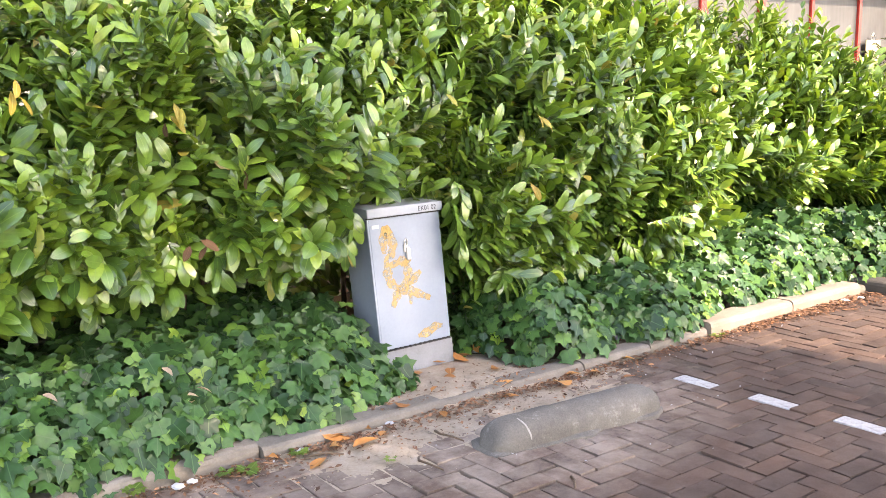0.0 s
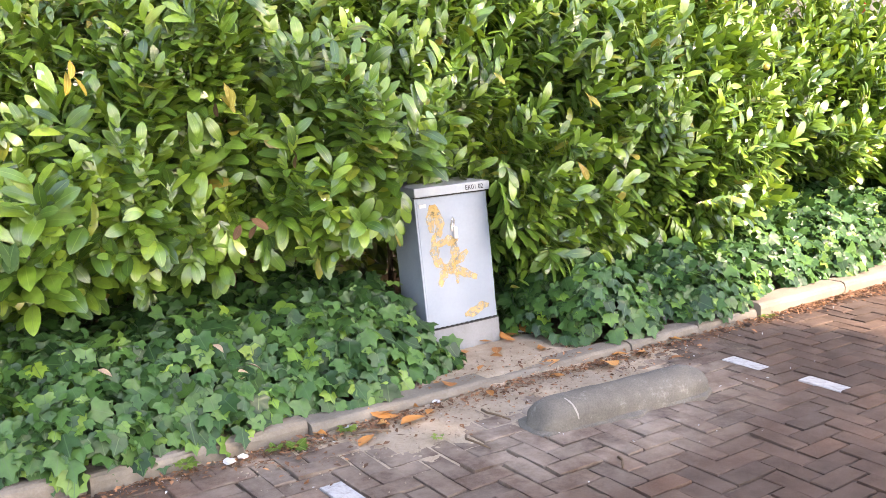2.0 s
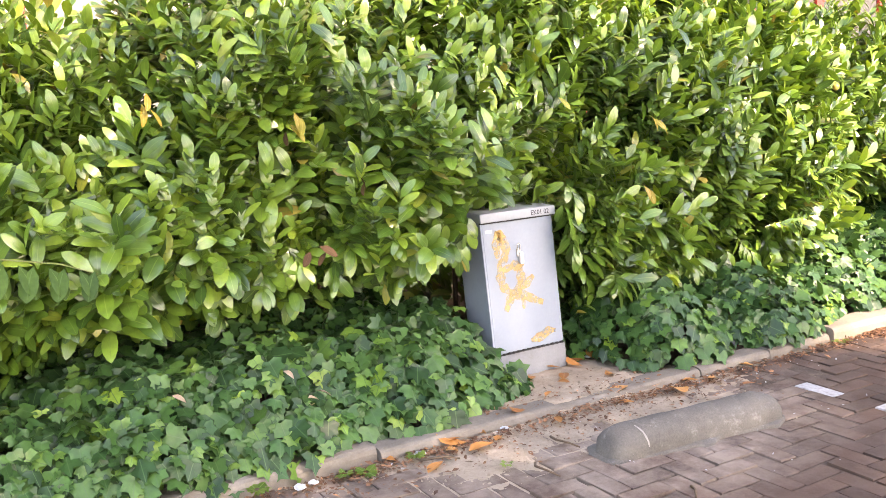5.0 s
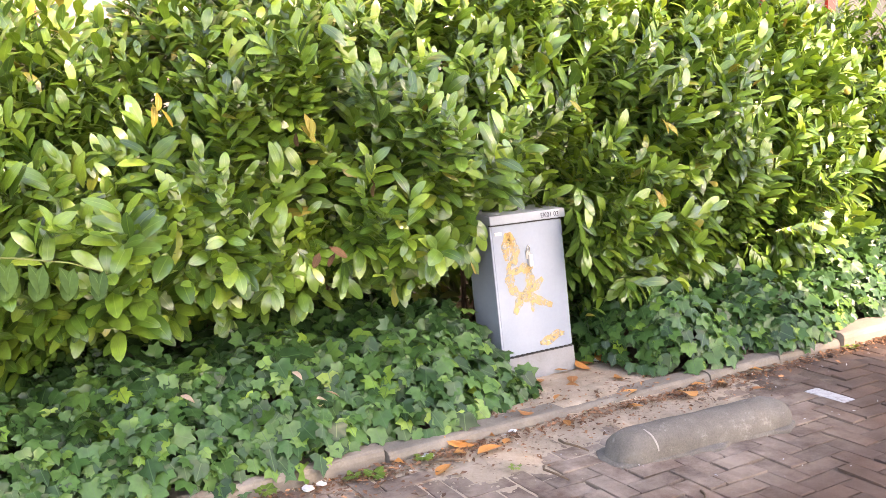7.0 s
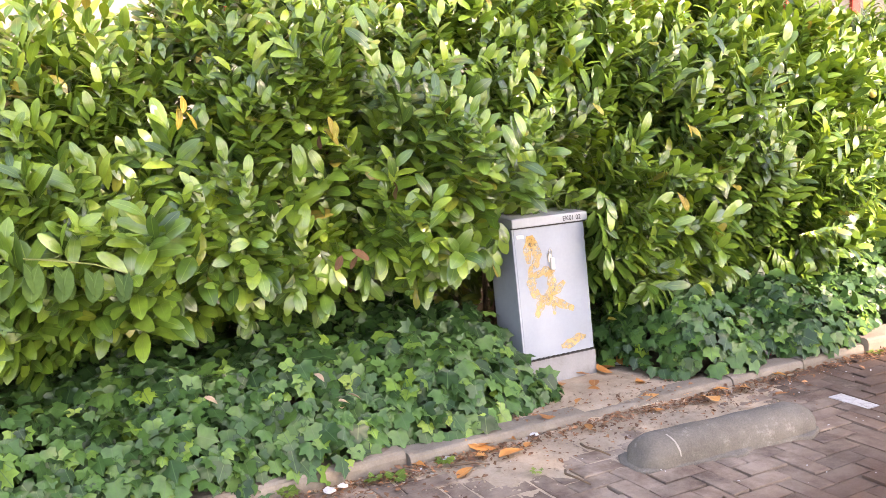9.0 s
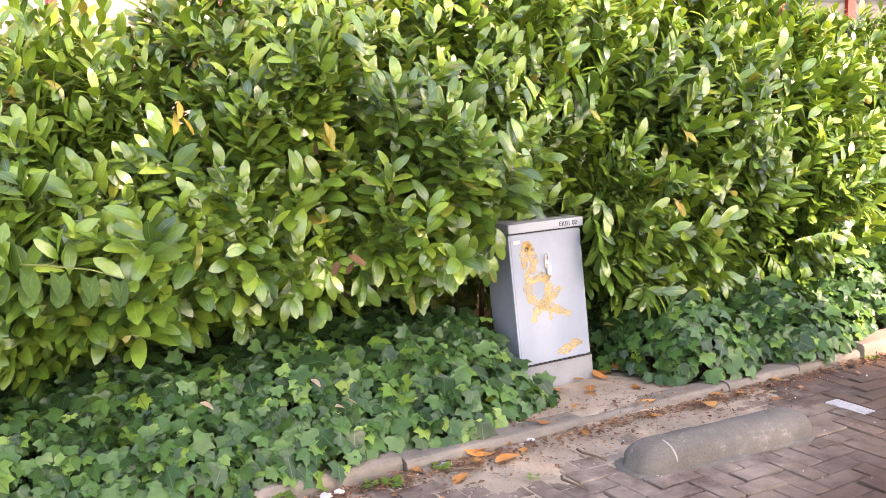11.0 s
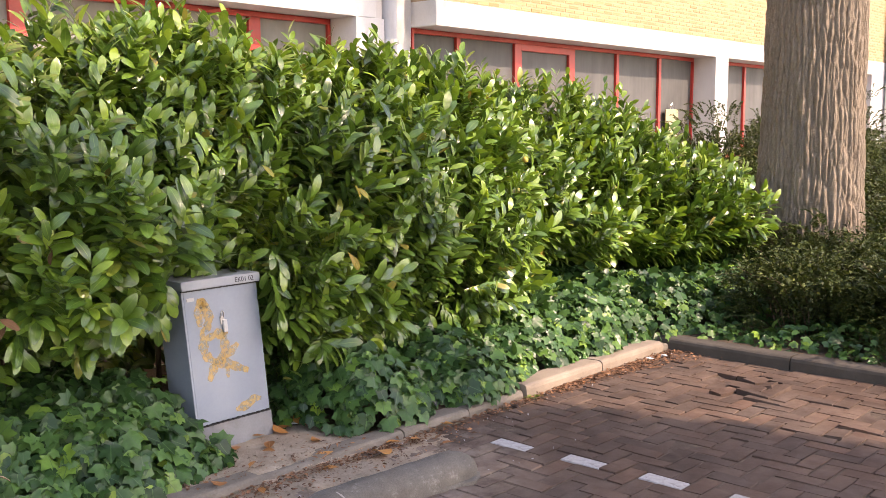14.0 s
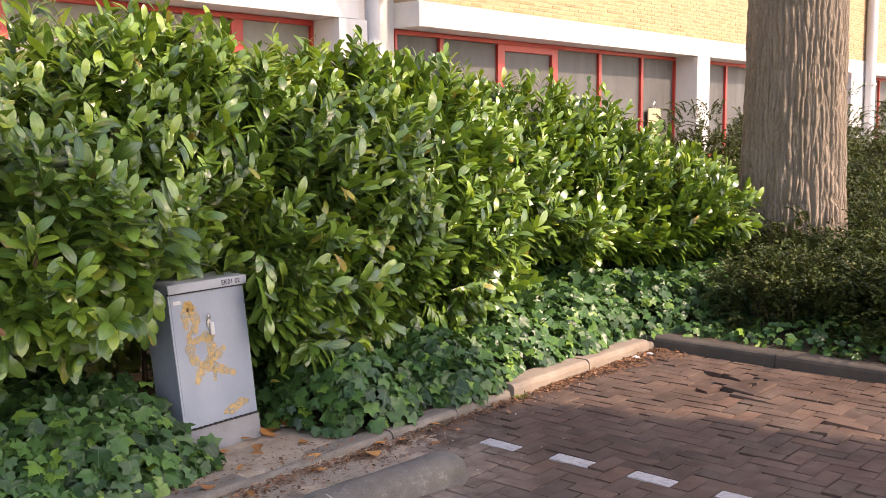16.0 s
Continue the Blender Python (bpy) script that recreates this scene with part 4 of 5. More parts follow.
bm = bmesh.new()
bmesh.ops.create_uvsphere(bm, u_segments=14, v_segments=10, radius=0.021)
for w in bm.verts:
    w.co *= 1 + 0.05 * noise.noise(w.co * 60)
    w.co.z *= 0.93 if w.co.z > 0 else 1.06
fruit = tagged(empty("fruit", Matrix.Translation((5.334, 3.98, 1.389))), "round yellow fruit hanging among the laurel leaves", "fruit")
part("body", bm, M["fruit"], fruit, smooth=True)
part("stalk", tube([(0, 0, 0.018), (0.003, 0.01, 0.035), (0.0, 0.03, 0.05)], 0.002, 5), M["shoot"], fruit)

# stems of the hedge
for k in range(46):
    x = -2.0 + 10.2 * (k + rnd.random()) / 46
    yb = float(lerp_table(x, FRONT)) + rnd.uniform(0.6, 1.1)
    zt = float(lerp_table(x, TOP)) - 0.3
    pts = [(x - 2.5, yb - 4.8, -0.05)]
    for s in range(1, 6):
        t = s / 5
        pts.append((x - 2.5 + rnd.uniform(-0.12, 0.12) * t, yb - 4.8 + 0.55 * t * t * rnd.uniform(0.6, 1), zt * t))
    part("stem", tube(pts, rnd.uniform(0.012, 0.024), 6, 0.4), M["twig"], hedge, smooth=True)

# ---- ivy ----
ivy_shapes = [ivy_leaf_template(0.25), ivy_leaf_template(0.55), ivy_leaf_template(0.05)]


def ivy_patch(label, at, count, height, x0, x1, y0, y1, keep, size=0.062):
    top = tagged(empty("ivy", pose(*at)), label, "ivy")
    x, y = rng.uniform(x0, x1, count), rng.uniform(y0, y1, count)
    ok = keep(x, y)
    x, y = x[ok], y[ok]
    h = height(x, y)
    e = 0.02
    gx, gy = (height(x + e, y) - height(x - e, y)) / (2 * e), (height(x, y + e) - height(x, y - e)) / (2 * e)
    nrm = np.stack([-gx, -gy, np.ones(len(x))], 1)
    nrm /= np.linalg.norm(nrm, axis=1, keepdims=True)
    z = h - rng.uniform(0, 1, len(x)) ** 2 * np.minimum(0.16, h * 0.6) + rng.normal(0, 0.012, len(x))
    pos = np.stack([x, y, z], 1) - np.array(at)
    down = np.stack([-gx * 0.4, -0.9 - 0.3 * gy, -0.9 * np.abs(gy) - 0.25], 1) + rng.normal(0, 0.6, (len(x), 3))
    up = nrm + np.array([-0.1, -0.55, 0.3]) + rng.normal(0, 0.45, (len(x), 3))
    s = size * rng.uniform(0.55, 1.25, len(x))
    for k, shape in enumerate(ivy_shapes):
        sel = slice(k, None, 3)
        v, f, uv = stamp(shape, frames_from(down[sel], up[sel]), pos[sel], s[sel])
        tagged(attach(new("foliage", raw_mesh("foliage", v, f, M["ivy"], uv)), top), "lobed dark green ivy leaves", kind="stuff")
    for k in range(10):
        i = rnd.randrange(len(x))
        p = pos[i]
        part("runner", tube([(p[0], p[1] + 0.3, p[2] * 0.2 - 0.02), (p[0] + 0.05, p[1] + 0.12, p[2] - 0.03), (p[0], p[1], p[2] - 0.01)], 0.0035, 5), M["twig"], top)
    return top


def ivy_left(x, y):
    front = 3.47 + 0.04 * np.sin(4.3 * x) + 0.03 * np.sin(11 * x + 1) + np.clip((x - 2.15) / 0.45, 0, 1) * 0.24
    rise = np.clip((y - front) / 0.42, 0, 1) ** 0.55
    end = np.clip((2.72 - x) / 0.25, 0, 1) ** 0.5
    return 0.05 + (0.36 + 0.05 * wobble(2.6 * x, 3.0 * y) + 0.045 * np.sin(9 * x + 4 * y) * np.sin(6.3 * y - 2 * x) - 0.06 * np.clip(x - 1.9, 0, 1)) * rise * end


def ivy_right(x, y):
    front = 3.45 + 0.03 * np.sin(5.1 * x + 1) + 0.03 * np.sin(13 * x) + np.clip((3.52 - x) / 0.3, 0, 1) * 0.36 + 0.1 * np.exp(-((x - 4.0) / 0.09) ** 2) + 0.09 * np.clip((x - 4.5) / 0.2, 0, 1)
    rise = np.clip((y - front) / 0.3, 0, 1) ** 0.5
    end = np.clip((x - 3.27) / 0.2, 0, 1) ** 0.5
    return 0.05 + (0.30 + 0.08 * np.clip((x - 4.5) / 0.6, 0, 1) + 0.04 * wobble(2.9 * x + 2, 3.0 * y) + 0.05 * np.sin(8 * x + 3 * y) + 0.05 * np.exp(-((x - 3.72) / 0.25) ** 2) + 0.1 * np.clip((y - 4.0) / 0.6, 0, 1)) * rise * end


ivy_patch("thick mound of dark green ivy spilling over the kerb", (1.2, 3.9, 0.05), 11000, ivy_left, -1.6, 2.72, 3.44, 4.9,
          lambda x, y: (ivy_left(x, y) > 0.085) & ~((x > 2.62) & (y > 3.88)), 0.078)
ivy_patch("thick mound of dark green ivy beside the cabinet", (4.4, 3.9, 0.05), 10500, ivy_right, 3.2, 6.45, 3.42, 5.0, lambda x, y: ivy_right(x, y) > 0.085, 0.075)


def ivy_far(x, y):
    return 0.06 + (0.15 - 0.09 * np.exp(-((y - 3.0) / 0.3) ** 2) + 0.06 * wobble(2.1 * x, 2.4 * y)) * np.clip((x - 6.48) / 0.25, 0, 1) ** 0.5


ivy_patch("ivy carpet filling the corner of the bed", (7.2, 4.0, 0.07), 5200, lambda x, y: 0.07 + (0.34 + 0.07 * wobble(2.1 * x, 2.4 * y)) * np.clip((x - 6.3) / 0.2, 0, 1) ** 0.5 * np.clip((y - 3.42) / 0.25, 0, 1) ** 0.5,
          6.3, 9.0, 3.4, 5.6, lambda x, y: y > 3.45, 0.068)
ivy_patch("ivy creeping along the cross kerb under the shrubs", (7.0, 2.5, 0.07), 4200, ivy_far, 6.5, 8.4, -1.0, 4.4, lambda x, y: ivy_far(x, y) > 0.1, 0.066)


# pale dropped leaves caught in the ivy
for k, (x, y, z, a) in enumerate([(1.47, 3.62, 0.36, 20), (1.55, 3.56, 0.27, 100), (1.60, 3.55, 0.28, 60), (1.52, 3.57, 0.25, 150), (1.02, 3.6, 0.36, 40)]):
    v_, f_, u_ = blade_leaf(0.5, 0.4, 0.2)
    ob = new("pale_leaf", raw_mesh("pale_leaf", v_ * 0.06, f_, M["pale"], u_[f_].reshape(-1, 2)))
    ob.matrix_basis = pose(x, y, z, 35, rnd.uniform(-20, 20), a)
    tagged(ob, "dried pale beige leaf caught on the ivy", "leaf", group="pale leaves on the ivy")

# broad feathered leaf of another plant growing through the hedge
sprig = tagged(empty("broad_leaf_sprig", pose(0.5, 3.64, 0.93)), "dull green feathered leaf sprig growing out of the hedge", "plant")
part("stalk", tube([(-0.25, 0.12, 0.06), (-0.05, 0.0, 0.05), (0.12, -0.05, 0.02), (0.24, -0.06, -0.03)], 0.004, 5, 0.5), M["shoot"], sprig)
v_, f_, u_ = laurel_leaf(0.62, 0.14, 0.3, 6, 4)
broad = raw_mesh("leaflet", v_ * 0.145, f_, M["broad"], u_[f_].reshape(-1, 2))
for k in range(9):
    t = k / 8
    ob = attach(new("leaflet", broad), sprig)
    ob.matrix_basis = Matrix.Translation((-0.15 + 0.38 * t, 0.04 - 0.1 * t, 0.05 - 0.07 * t)) @ pose(0, 0, 0, -48, 0, 180 + (42 if k % 2 else -38) - 8 * t) @ Matrix.Scale(1 - 0.25 * t, 4)

# ---- small-leaved shrubs ----
small_leaf = (np.array([(0, 0, 0), (0.26, 0.5, 0.06), (0, 1, -0.05), (-0.26, 0.5, 0.06)]), np.array([(0, 1, 2, 3)]), np.array([(0, 0), (1, 0.5), (0, 1), (-1, 0.5)]))


def shrub(at, radius, height, twigs, label):
    top = tagged(empty("shrub", pose(*at)), label, "shrub", group="shrubs under the tree")
    # upright twigs in the heart
    a = rng.uniform(0, 2 * np.pi, twigs)
    r = radius * np.sqrt(rng.uniform(0, 1, twigs))
    L = rng.uniform(0.4, 0.82, twigs) * height
    lean = 0.25 + 0.75 * r / radius
    P, D, S = [], [], []
    stems = bmesh.new()
    for k in range(30):
        t = np.sqrt((k + rng.uniform(0, 1, twigs)) / 30)
        hx = 0.45 * r + L * lean * t ** 1.5 * 0.55
        hz = L * (t - 0.32 * lean * t ** 2.6)
        base = np.stack([np.cos(a) * hx, np.sin(a) * hx, np.maximum(hz, 0.03)], 1)
        P.append(base + rng.normal(0, 0.02, (twigs, 3)))
        D.append(rng.normal(0, 0.6, (twigs, 3)) + np.stack([np.cos(a) * 0.8, np.sin(a) * 0.8, 0.35 * np.ones(twigs)], 1))
        S.append(rng.uniform(0.032, 0.055, twigs))
    # flat arching sprays with two rows of leaves, gathered into tufts all over the outside
    tufts = int(twigs * 0.27)
    fa, el = rng.uniform(0, 2 * np.pi, tufts), np.arcsin(rng.uniform(0.0, 1, tufts))
    out = np.stack([np.cos(fa) * np.cos(el), np.sin(fa) * np.cos(el), np.sin(el)], 1)
    bulge = 0.68 + 0.14 * np.sin(3 * fa + 2.0 * at[0]) * np.cos(2 * el) + rng.uniform(-0.16, 0.16, tufts)
    tuft_axis = out * [1, 1, 0.4] + [0, 0, 0.55] + rng.normal(0, 0.35, (tufts, 3))
    per = 6
    n = tufts * per
    out, bulge, tuft_axis = np.repeat(out, per, 0), np.repeat(bulge, per), np.repeat(tuft_axis, per, 0)
    root = out * np.array([radius, radius, height * 0.95]) * bulge[:, None] + rng.normal(0, 0.045, (n, 3))
    axis = tuft_axis + rng.normal(0, 0.3, (n, 3))
    axis /= np.linalg.norm(axis, axis=1, keepdims=True)
    side = np.cross(axis, np.tile([0.0, 0.0, 1.0], (n, 1)) + rng.normal(0, 0.25, (n, 3)))
    side /= np.linalg.norm(side, axis=1, keepdims=True)
    reach = rng.uniform(0.2, 0.48, n) * (0.6 + 0.4 * radius)
    for k in range(34):
        t = (k + 0.5) / 34
        p = root + axis * (reach * t)[:, None]
        p[:, 2] -= 0.5 * reach * t * t
        for m in (-1, 1):
            P.append(p + rng.normal(0, 0.002, (n, 3)))
            D.append(side * m * 0.9 + axis * 0.7 + rng.normal(0, 0.18, (n, 3)))
            S.append(rng.uniform(0.022, 0.036, n) * (1.15 - 0.55 * t))
    pos, d, s = np.concatenate(P), np.concatenate(D), np.concatenate(S)
    ok = pos[:, 2] > 0.01
    leaf_cloud("foliage", small_leaf, pos[ok], d[ok], s[ok], M["shrub"], top, "tiny olive green leaves in flat arching sprays")
    for i in range(0, twigs, 6):
        pts = []
        for t in (0.0, 0.35, 0.7, 1.0):
            hx = 0.45 * r[i] + L[i] * lean[i] * t ** 1.5 * 0.55
            pts.append((math.cos(a[i]) * hx, math.sin(a[i]) * hx, max(0.0, L[i] * (t - 0.32 * lean[i] * t ** 2.6)) - (0.04 if t == 0 else 0)))
        b2 = tube(pts, 0.005, 5, 0.4)
        me = bpy.data.meshes.new("tmp")
        b2.to_mesh(me)
        b2.free()
        stems.from_mesh(me)
        bpy.data.meshes.remove(me)
    tagged(part("twig_stuff", stems, M["twig"], top), "thin brown twigs", kind="stuff")
    return top


for at, radius, height, twigs, label in (((7.45, 2.75, 0.08), 0.72, 0.86, 210, "low arching small-leaved shrub at the kerb"),
                                         ((7.35, 1.7, 0.08), 0.86, 0.98, 240, "low arching small-leaved shrub at the kerb"),
                                         # third one stands out of view, added tall to shade the ivy and shrubs
                                         ((7.9, 0.45, 0.08), 0.9, 1.9, 420, "tall unseen small-leaved shrub added to shade the kerb plants"),
                                         ((8.6, 2.3, 0.08), 0.8, 1.15, 190, "dense small-leaved shrub in front of the tree"),
                                         ((8.7, 3.35, 0.08), 0.5, 0.9, 110, "dense small-leaved shrub in front of the tree"),
                                         ((10.4, 2.8, 0.08), 1.0, 1.5, 220, "tall small-leaved shrub beside the trunk"),
                                         ((10.8, 1.6, 0.08), 1.0, 1.45, 190, "tall small-leaved shrub beside the trunk"),
                                         ((12.5, 3.4, 0.08), 1.1, 1.95, 300, "tall small-leaved shrub beside the trunk"),
                                         ((10.6, 5.2, 0.08), 1.3, 2.0, 440, "tall small-leaved shrub behind the hedge"),
                                         ((9.2, 4.7, 0.08), 0.8, 1.35, 170, "dense small-leaved shrub behind the hedge"),
                                         ((13.6, 5.4, 0.08), 1.5, 2.35, 480, "tall small-leaved shrub by the facade"),
                                         ((17.2, 6.0, 0.08), 1.5, 2.4, 320, "tall small-leaved shrub by the facade"),
                                         ((15.5, 4.2, 0.08), 1.5, 2.1, 280, "darker far shrub in the bed")):
    shrub(at, radius, height, int(twigs * 1.5), label)


# ---- dry leaves and litter ----
dry = [blade_leaf(0.5, 0.35, 0.12), blade_leaf(0.55, -0.25, -0.2), blade_leaf(0.42, 0.5, 0.05)]
for k, (x, y, a, s) in enumerate([(2.64, 3.9, 20, 0.08), (2.70, 3.86, 60, 0.07), (2.73, 3.74, 95, 0.09), (3.26, 3.94, 60, 0.08), (3.06, 3.9, 30, 0.08), (3.01, 3.8, 140, 0.08), (3.11, 3.44, 80, 0.08), (3.39, 3.32, 100, 0.09), (3.68, 3.16, 70, 0.045),
                                  (2.09, 3.40, 10, 0.07), (2.12, 3.36, 50, 0.08), (2.20, 3.27, 95, 0.08), (1.93, 3.24, 110, 0.06), (2.06, 3.38, 150, 0.06), (2.75, 3.58, 120, 0.04), (3.3, 3.42, 70, 0.06), (3.35, 3.9, 10, 0.07),
                                  (2.28, 3.33, 130, 0.05), (1.78, 3.36, 20, 0.05), (2.5, 3.45, 75, 0.05), (2.9, 3.62, 15, 0.05), (3.5, 3.36, 50, 0.06), (3.2, 3.7, 160, 0.06), (2.14, 3.41, 100, 0.06), (3.45, 3.6, 30, 0.05), (2.02, 3.42, 70, 0.07), (2.24, 3.38, 15, 0.07), (2.86, 3.84, 110, 0.06), (3.16, 3.84, 5, 0.07), (2.6, 3.36, 160, 0.05), (3.02, 3.30, 45, 0.05), (3.62, 3.38, 140, 0.07), (3.9, 3.36, 20, 0.06)]):
    vv, ff, uu = dry[k % 3]
    z = 0.016 + (max(float(sand_height(np.array([x]), np.array([y]))[0]), 0.0) if 1.2 < x < 4 and y < 4.1 else 0.0)
    me = raw_mesh("dry_leaf", vv * s * 1.6, ff, M["dead"], uu[ff].reshape(-1, 2))
    ob = new("dry_leaf", me)
    ob.matrix_basis = pose(x, y, z, rnd.uniform(-8, 8), rnd.uniform(-12, 12), a)
    tagged(ob, "curled orange-brown dry leaf on the sandy ground", "leaf", group="dry leaves by the cabinet")

# fine litter along the kerbs
n = 3000
x_c = rng.uniform(4.9, 6.33, 1500)
x = np.concatenate([rng.uniform(0.6, 6.3, n), x_c, rng.uniform(1.4, 3.9, 1300)])
y = np.concatenate([3.40 - np.abs(rng.normal(0, 0.055, n)), 3.40 - np.abs(rng.normal(0, 0.17, 1500)) * np.clip((x_c - 5.2), 0.2, 1), 3.38 + rng.normal(0, 0.16, 1300)])
z = 0.008 + np.maximum(np.where((x > 1.2) & (x < 4.0), sand_height(x, y), 0.0), 0.0) + rng.uniform(0, 0.008, len(x))
d = rng.normal(0, 1, (len(x), 3)) * [1, 1, 0.15]
v, f, uv = stamp(blade_leaf(0.55, 0.3, 0.1, 3), frames_from(d, np.tile([0, 0, 1.0], (len(x), 1)) + rng.normal(0, 0.3, (len(x), 3))), np.stack([x, y, z], 1), rng.uniform(0.008, 0.04, len(x)) * rng.uniform(0.5, 1, len(x)))
tagged(new("leaf_litter", raw_mesh("leaf_litter", v, f, M["litter"], uv)), "brown crumbled leaf litter gathered along the kerb", "leaf litter", kind="stuff")

# white crumbs and scraps
n = 150
x = np.concatenate([rng.uniform(0.9, 6.2, 110), rng.uniform(1.5, 4.4, 40)])
y = np.concatenate([3.38 - np.abs(rng.normal(0, 0.07, 110)), rng.uniform(2.3, 3.8, 40)])
z = 0.01 + np.maximum(np.where((x > 1.2) & (x < 4.0), sand_height(x, y), 0.0), 0.0)
v, f, uv = stamp(blade_leaf(0.7, 0.4, 0.1, 3), frames_from(rng.normal(0, 1, (n, 3)) * [1, 1, 0.2], np.tile([0, 0, 1.0], (n, 1))), np.stack([x, y, z], 1), rng.uniform(0.005, 0.016, n))
tagged(new("scraps", raw_mesh("scraps", v, f, M["sticker"], uv)), "tiny white paper crumbs on the ground", "litter", kind="stuff")


# small stones and clods on the sand
n = 900
x, y = rng.uniform(1.3, 3.6, n), 3.36 + rng.normal(0, 0.2, n)
ok = (y > 2.7) & (y < 3.9)
x, y = x[ok], y[ok]
n = len(x)
z = 0.002 + np.maximum(np.where((x > 1.2) & (x < 4.0), sand_height(x, y), 0.0), -0.005)
octa = (np.array([(1, 0, 0), (0, 1, 0), (-1, 0, 0), (0, -1, 0), (0, 0, 0.7), (0, 0, -0.7)], float), np.array([(0, 1, 4), (1, 2, 4), (2, 3, 4), (3, 0, 4), (1, 0, 5), (2, 1, 5), (3, 2, 5), (0, 3, 5)]), np.zeros((6, 2)))
v, f, uv = stamp(octa, frames_from(rng.normal(0, 1, (n, 3)), rng.normal(0, 1, (n, 3))), np.stack([x, y, z], 1), rng.uniform(0.002, 0.008, n))
tagged(new("pebbles", raw_mesh("pebbles", v, f, M["sand"], uv)), "small stones and clods on the sandy ground", "pebbles", kind="stuff")


def scrap(x, y, z, s, a):
    bm = bmesh.new()
    bmesh.ops.create_icosphere(bm, subdivisions=2, radius=s)
    for w in bm.verts:
        w.co *= 1 + 0.6 * noise.noise(w.co * 60 + Vector((a, x, y)))
        w.co.z *= 0.35
    ob = part("paper_scrap", bm, M["sticker"], at=pose(x, y, z, 0, 0, a))
    return tagged(ob, "crumpled white paper scrap by the kerb", "litter", group="paper scraps")


for x, y, s, a in ((1.36, 3.36, 0.025, 10), (1.42, 3.37, 0.02, 60), (1.9, 3.37, 0.025, 100), (2.35, 3.40, 0.02, 40), (3.35, 4.02, 0.018, 0), (5.95, 3.36, 0.025, 20), (6.1, 3.33, 0.022, 70)):
    scrap(x, y, 0.016, s, a)

can = tagged(empty("drink_can", pose(4.0, 3.6, 0.065, 0, 90, 8)), "crushed dark drink can lying under the ivy", "can")
part("body", tube([(0, 0, -0.05), (0, 0, -0.04), (0.004, 0, 0.0), (0, 0.003, 0.04), (0, 0, 0.05)], 0.026, 12), M["ink"], can)
part("stripe", tube([(0, 0, 0.042), (0, 0, 0.056)], 0.0265, 12), M["red"], can, "red end")

# twigs by the bumper
for pts in ([(2.44, 3.19, 0.02), (2.41, 3.12, 0.035), (2.43, 3.06, 0.035), (2.46, 3.02, 0.02)], [(2.22, 3.01, 0.015), (2.19, 2.97, 0.022), (2.2, 2.91, 0.022), (2.22, 2.85, 0.012)],
            [(2.56, 2.5, 0.006), (2.54, 2.46, 0.012), (2.5, 2.42, 0.006)], [(1.86, 3.3, 0.02), (1.95, 3.25, 0.03), (2.0, 3.22, 0.02)]):
    tagged(part("twig", tube(pts, 0.006, 6, 0.6), M["twig"], smooth=True), "thin bent brown twig on the pavers", "twig", group="fallen twigs")

# small weeds at the foot of the kerb
def weed(x, y, z, leaves, size):
    top = tagged(empty("weed", pose(x, y, z)), "small green weed rooted at the kerb", "weed", group="weeds at the kerb")
    for k in range(leaves):
        a = 360.0 * k / leaves + rnd.uniform(-25, 25)
        v_, f_, u_ = ivy_shapes[k % 3]
        ob = attach(new("leaf", raw_mesh("leaf", v_ * size * rnd.uniform(0.6, 1.0), f_, M["weed"], u_[f_].reshape(-1, 2))), top)
        ob.matrix_basis = pose(0, 0, 0, 0, 0, a) @ pose(0, 0.012, 0.012, rnd.uniform(-5, 30), rnd.uniform(-15, 15), 0)
    return top


for x, y, z, leaves, size in ((1.63, 3.33, 0.005, 6, 0.05), (1.87, 3.36, 0.012, 5, 0.045), (1.55, 3.36, 0.01, 5, 0.04), (2.12, 3.06, 0.008, 4, 0.03), (1.2, 3.4, 0.02, 6, 0.05), (4.62, 3.38, 0.0, 7, 0.035), (4.68, 3.37, 0.0, 5, 0.03)):
    weed(x, y, z, leaves, size)

# ---- herringbone pavers, last ----
LP, WP = 0.223, 0.0995
X00, Y00 = 3.845, 2.8435
pavement = tagged(empty("pavement", pose(0, 0, 0)), "uneven brown brick pavers in herringbone bond", "pavement", kind="structure")
bm = bmesh.new()
bmesh.ops.create_grid(bm, x_segments=170, y_segments=220, size=0.5, matrix=Matrix.LocRotScale((1.2, -3.3, -0.0135), None, (10.3, 13.4, 1)))
for q in bm.verts:
    q.co.z += 0.0025 * float(noise.noise((q.co.x * 2.1, q.co.y * 2.1, 0.3))) - 0.06 * math.exp(-((q.co.x - 5.88) / 0.16) ** 2 - ((q.co.y - 2.70) / 0.12) ** 2)
part("joint_bed", bm, M["joint"], pavement, "dark earth in the joints")


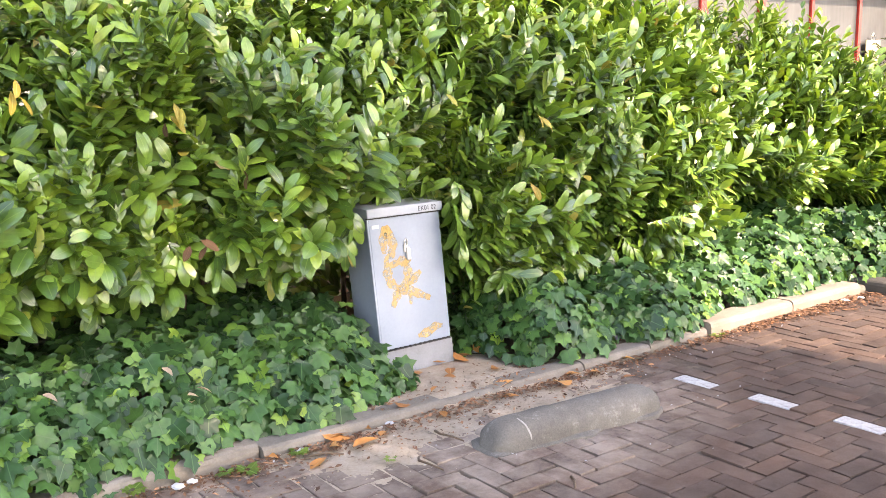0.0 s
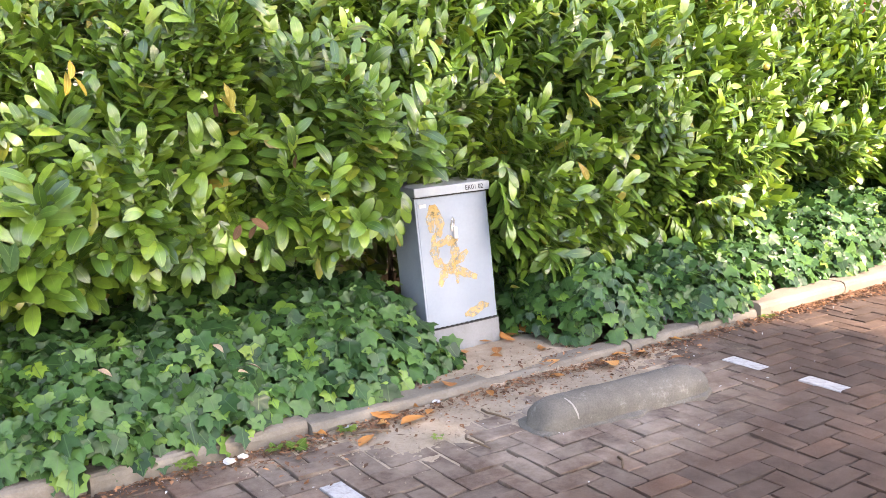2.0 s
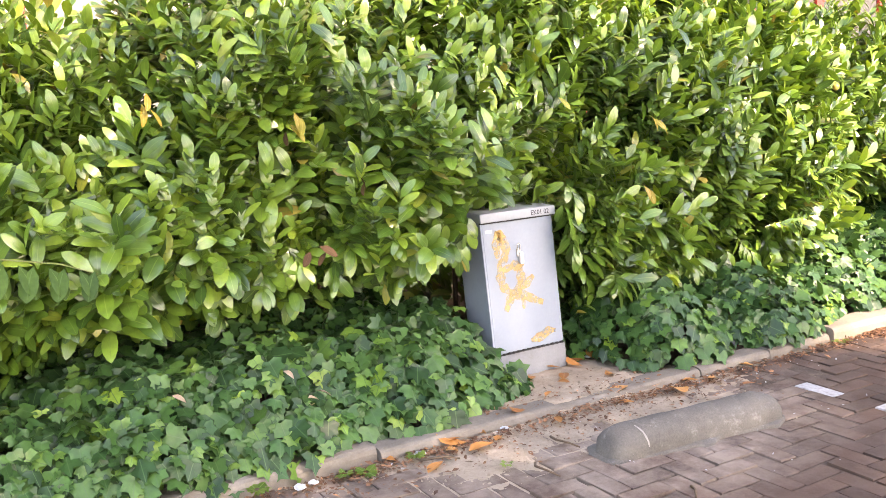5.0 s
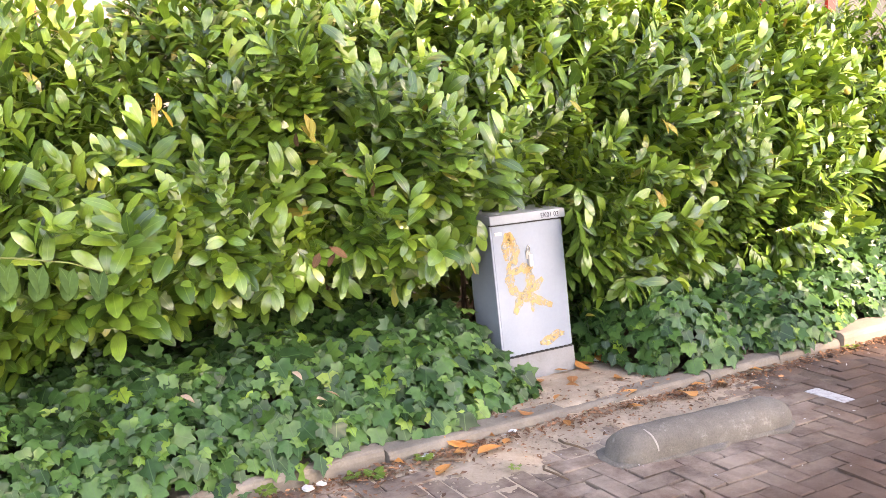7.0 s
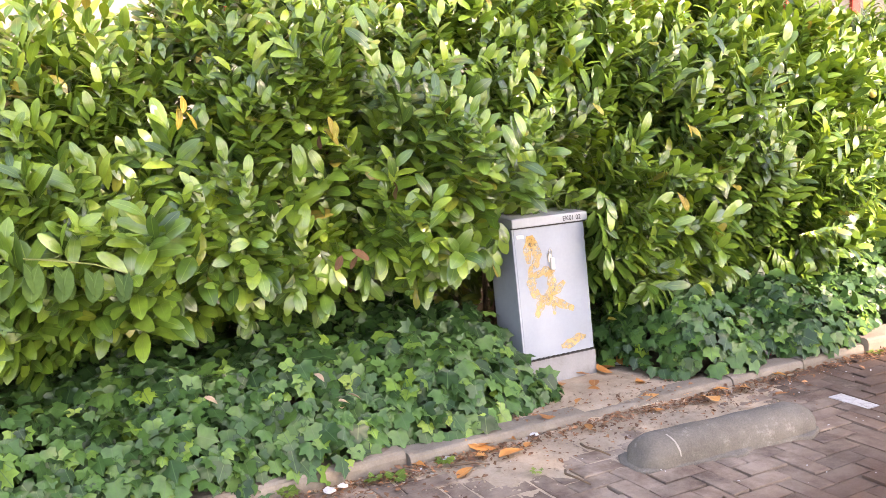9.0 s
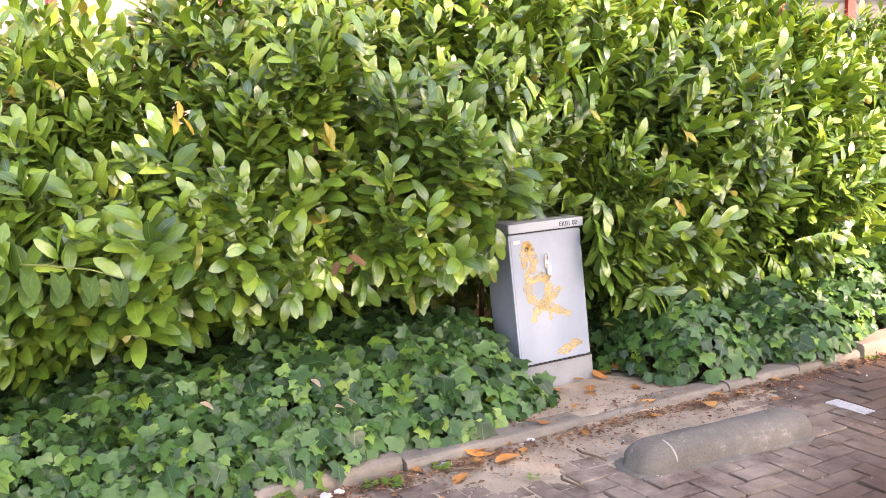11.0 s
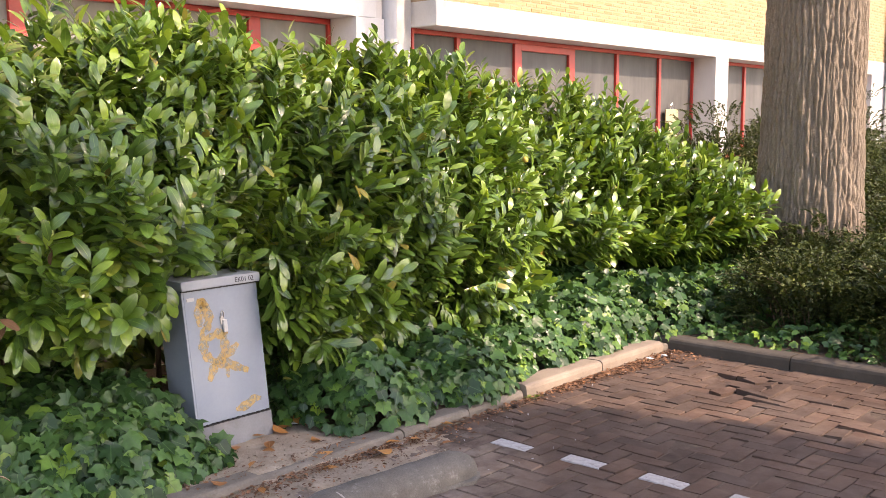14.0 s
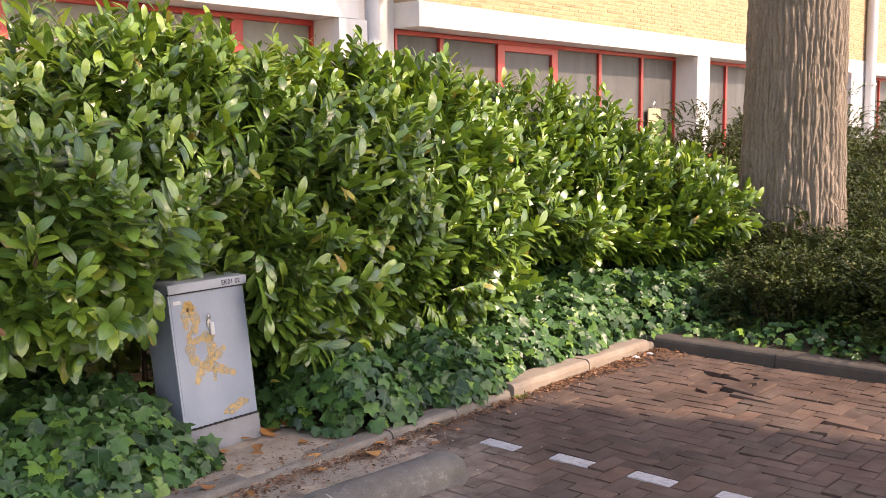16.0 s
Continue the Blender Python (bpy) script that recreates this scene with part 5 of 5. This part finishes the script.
def paver_template(w, l, g, c):
    """A paver with worn edges: top inset by c, sides down; g: half a joint."""
    h = 0.0
    x0, x1, y0, y1 = g, w - g, g, l - g
    v = [(x0 + c, y0 + c, h), (x1 - c, y0 + c, h), (x1 - c, y1 - c, h), (x0 + c, y1 - c, h),
         (x0, y0, h - 0.004), (x1, y0, h - 0.004), (x1, y1, h - 0.004), (x0, y1, h - 0.004),
         (x0, y0, h - 0.05), (x1, y0, h - 0.05), (x1, y1, h - 0.05), (x0, y1, h - 0.05)]
    f = [(0, 1, 2, 3)] + [(4 + k, 4 + (k + 1) % 4, (k + 1) % 4, k) for k in range(4)] + [(8 + k, 8 + (k + 1) % 4, 4 + (k + 1) % 4, 4 + k) for k in range(4)]
    v = np.array(v)
    v[:, 0] -= w / 2
    v[:, 1] -= l / 2
    return v, np.array(f)


pv, pf = paver_template(WP, LP, 0.0044, 0.0026)
variants = []
for k in range(6):
    jit = rng.normal(0, 0.0024, pv.shape) * [1, 1, 0.5]
    jit[8:] = jit[4:8]
    jit[:4] = 0.6 * jit[:4] + 0.5 * jit[4:8]
    variants.append(pv + jit)
shared = [raw_mesh("paver", q_, pf, M["paver"], smooth=False) for q_ in variants]
white_mesh = raw_mesh("paver_white", pv, pf, M["paint"], smooth=False)
loose = [(5.80, 2.55, 7, 9, 14), (5.66, 2.42, -6, 5, -9), (6.0, 2.52, 6, -7, -12), (5.55, 2.36, 4, 6, 7), (4.78, 2.5, 3, -4, 6), (5.28, 1.73, 4, 3, 6), (5.62, 2.6, 3, -5, -10)]
rest_v, rest_f, singles = [], [], 0
spots = []
for a in range(-130, 90):
    for b in range(-60, 60):
        x, y = X00 + a * WP + b * LP, Y00 + a * WP - b * LP
        spots.append((x + WP / 2, y + LP / 2, 0.0, a == -2 * b and b > -1))
        spots.append((x + WP + LP / 2, y + WP / 2, 90.0, False))
for k in range(4):
    aim = (1.515 + 0.024 * k, 2.955 - 0.4225 * k)
    best = min(range(0, len(spots), 2), key=lambda q: (spots[q][0] - aim[0]) ** 2 + (spots[q][1] - aim[1]) ** 2)
    spots[best] = (*spots[best][:3], True)
for cx, cy, turn, white in spots:
    if cx > 6.42 or cy > 3.45 or cx < -3.9 or cy < -9.8:
        continue
    sink = -0.005 + 0.003 * math.sin(1.9 * cx + 1.2 * cy) + 0.0025 * math.sin(4.1 * cx - 3.3 * cy)
    z, rx, ry, rz = sink + rnd.gauss(0, 0.0022), rnd.gauss(0, 0.7), rnd.gauss(0, 0.7), turn + rnd.gauss(0, 1.1)
    for lx, ly, ax, ay, az in loose:
        if abs(cx - lx) < 0.11 and abs(cy - ly) < 0.08:
            z, rx, ry, rz = z + 0.008, ax, ay, rz + az
    z -= 0.045 * math.exp(-((cx - 5.88) / 0.13) ** 2 - ((cy - 2.70) / 0.1) ** 2)
    dx, dy = rnd.gauss(0, 0.0016), rnd.gauss(0, 0.0016)
    m = pose(cx + dx, cy + dy, z, rx, ry, rz)
    if white and cy > 0.3:
        ob = attach(new("paver", white_mesh), pavement)
        ob.matrix_basis = pose(cx + dx, cy + dy, sink, 0.3, 0.3, rz)
        tagged(ob, "paver painted worn white")
    elif singles < 300 and 2.2 < cx < 5.6 and 1.5 < cy < 3.4:
        ob = attach(new("paver", shared[rnd.randrange(6)]), pavement)
        ob.matrix_basis = m
        singles += 1
    else:
        w = variants[rnd.randrange(6)] @ np.array(m.to_3x3()).T + np.array(m.translation)
        rest_v.append(w)
        rest_f.append(pf + 12 * len(rest_f))
tagged(attach(new("pavers", raw_mesh("pavers", np.concatenate(rest_v), np.concatenate(rest_f), M["paver"], smooth=False)), pavement), "brown pavers", kind="stuff")

# ---- facade bricks, last ----
bw, bh, bj = 0.21, 0.05, 0.011
bv, bf = paver_template(bw, bh, 0.0042, 0.004)
bv = np.stack([bv[:, 0], -bv[:, 2], bv[:, 1]], 1)
bf = bf[:, ::-1]
brick_mesh = raw_mesh("brick", bv, bf, M["brick"], smooth=False)
rest_v, rest_f, singles = [], [], 0
for row in range(30):
    z = BAND + 0.036 + row * (bh + bj)
    x = (8.97 if row % 2 else 9.075)
    while x < 34.0:
        p = np.array([x, Y0 + 0.012 + rnd.gauss(0, 0.0015), z + rnd.gauss(0, 0.001)])
        if row < 12 and x < 14.2 and singles < 300:
            ob = attach(new("brick", brick_mesh), facade)
            ob.matrix_basis = Matrix.Translation(p)
            singles += 1
        else:
            rest_v.append(bv + p)
            rest_f.append(bf + 12 * len(rest_f))
        x += bw + bj
tagged(attach(new("bricks", raw_mesh("bricks", np.concatenate(rest_v), np.concatenate(rest_f), M["brick"], smooth=False)), facade), "yellow bricks", kind="stuff")
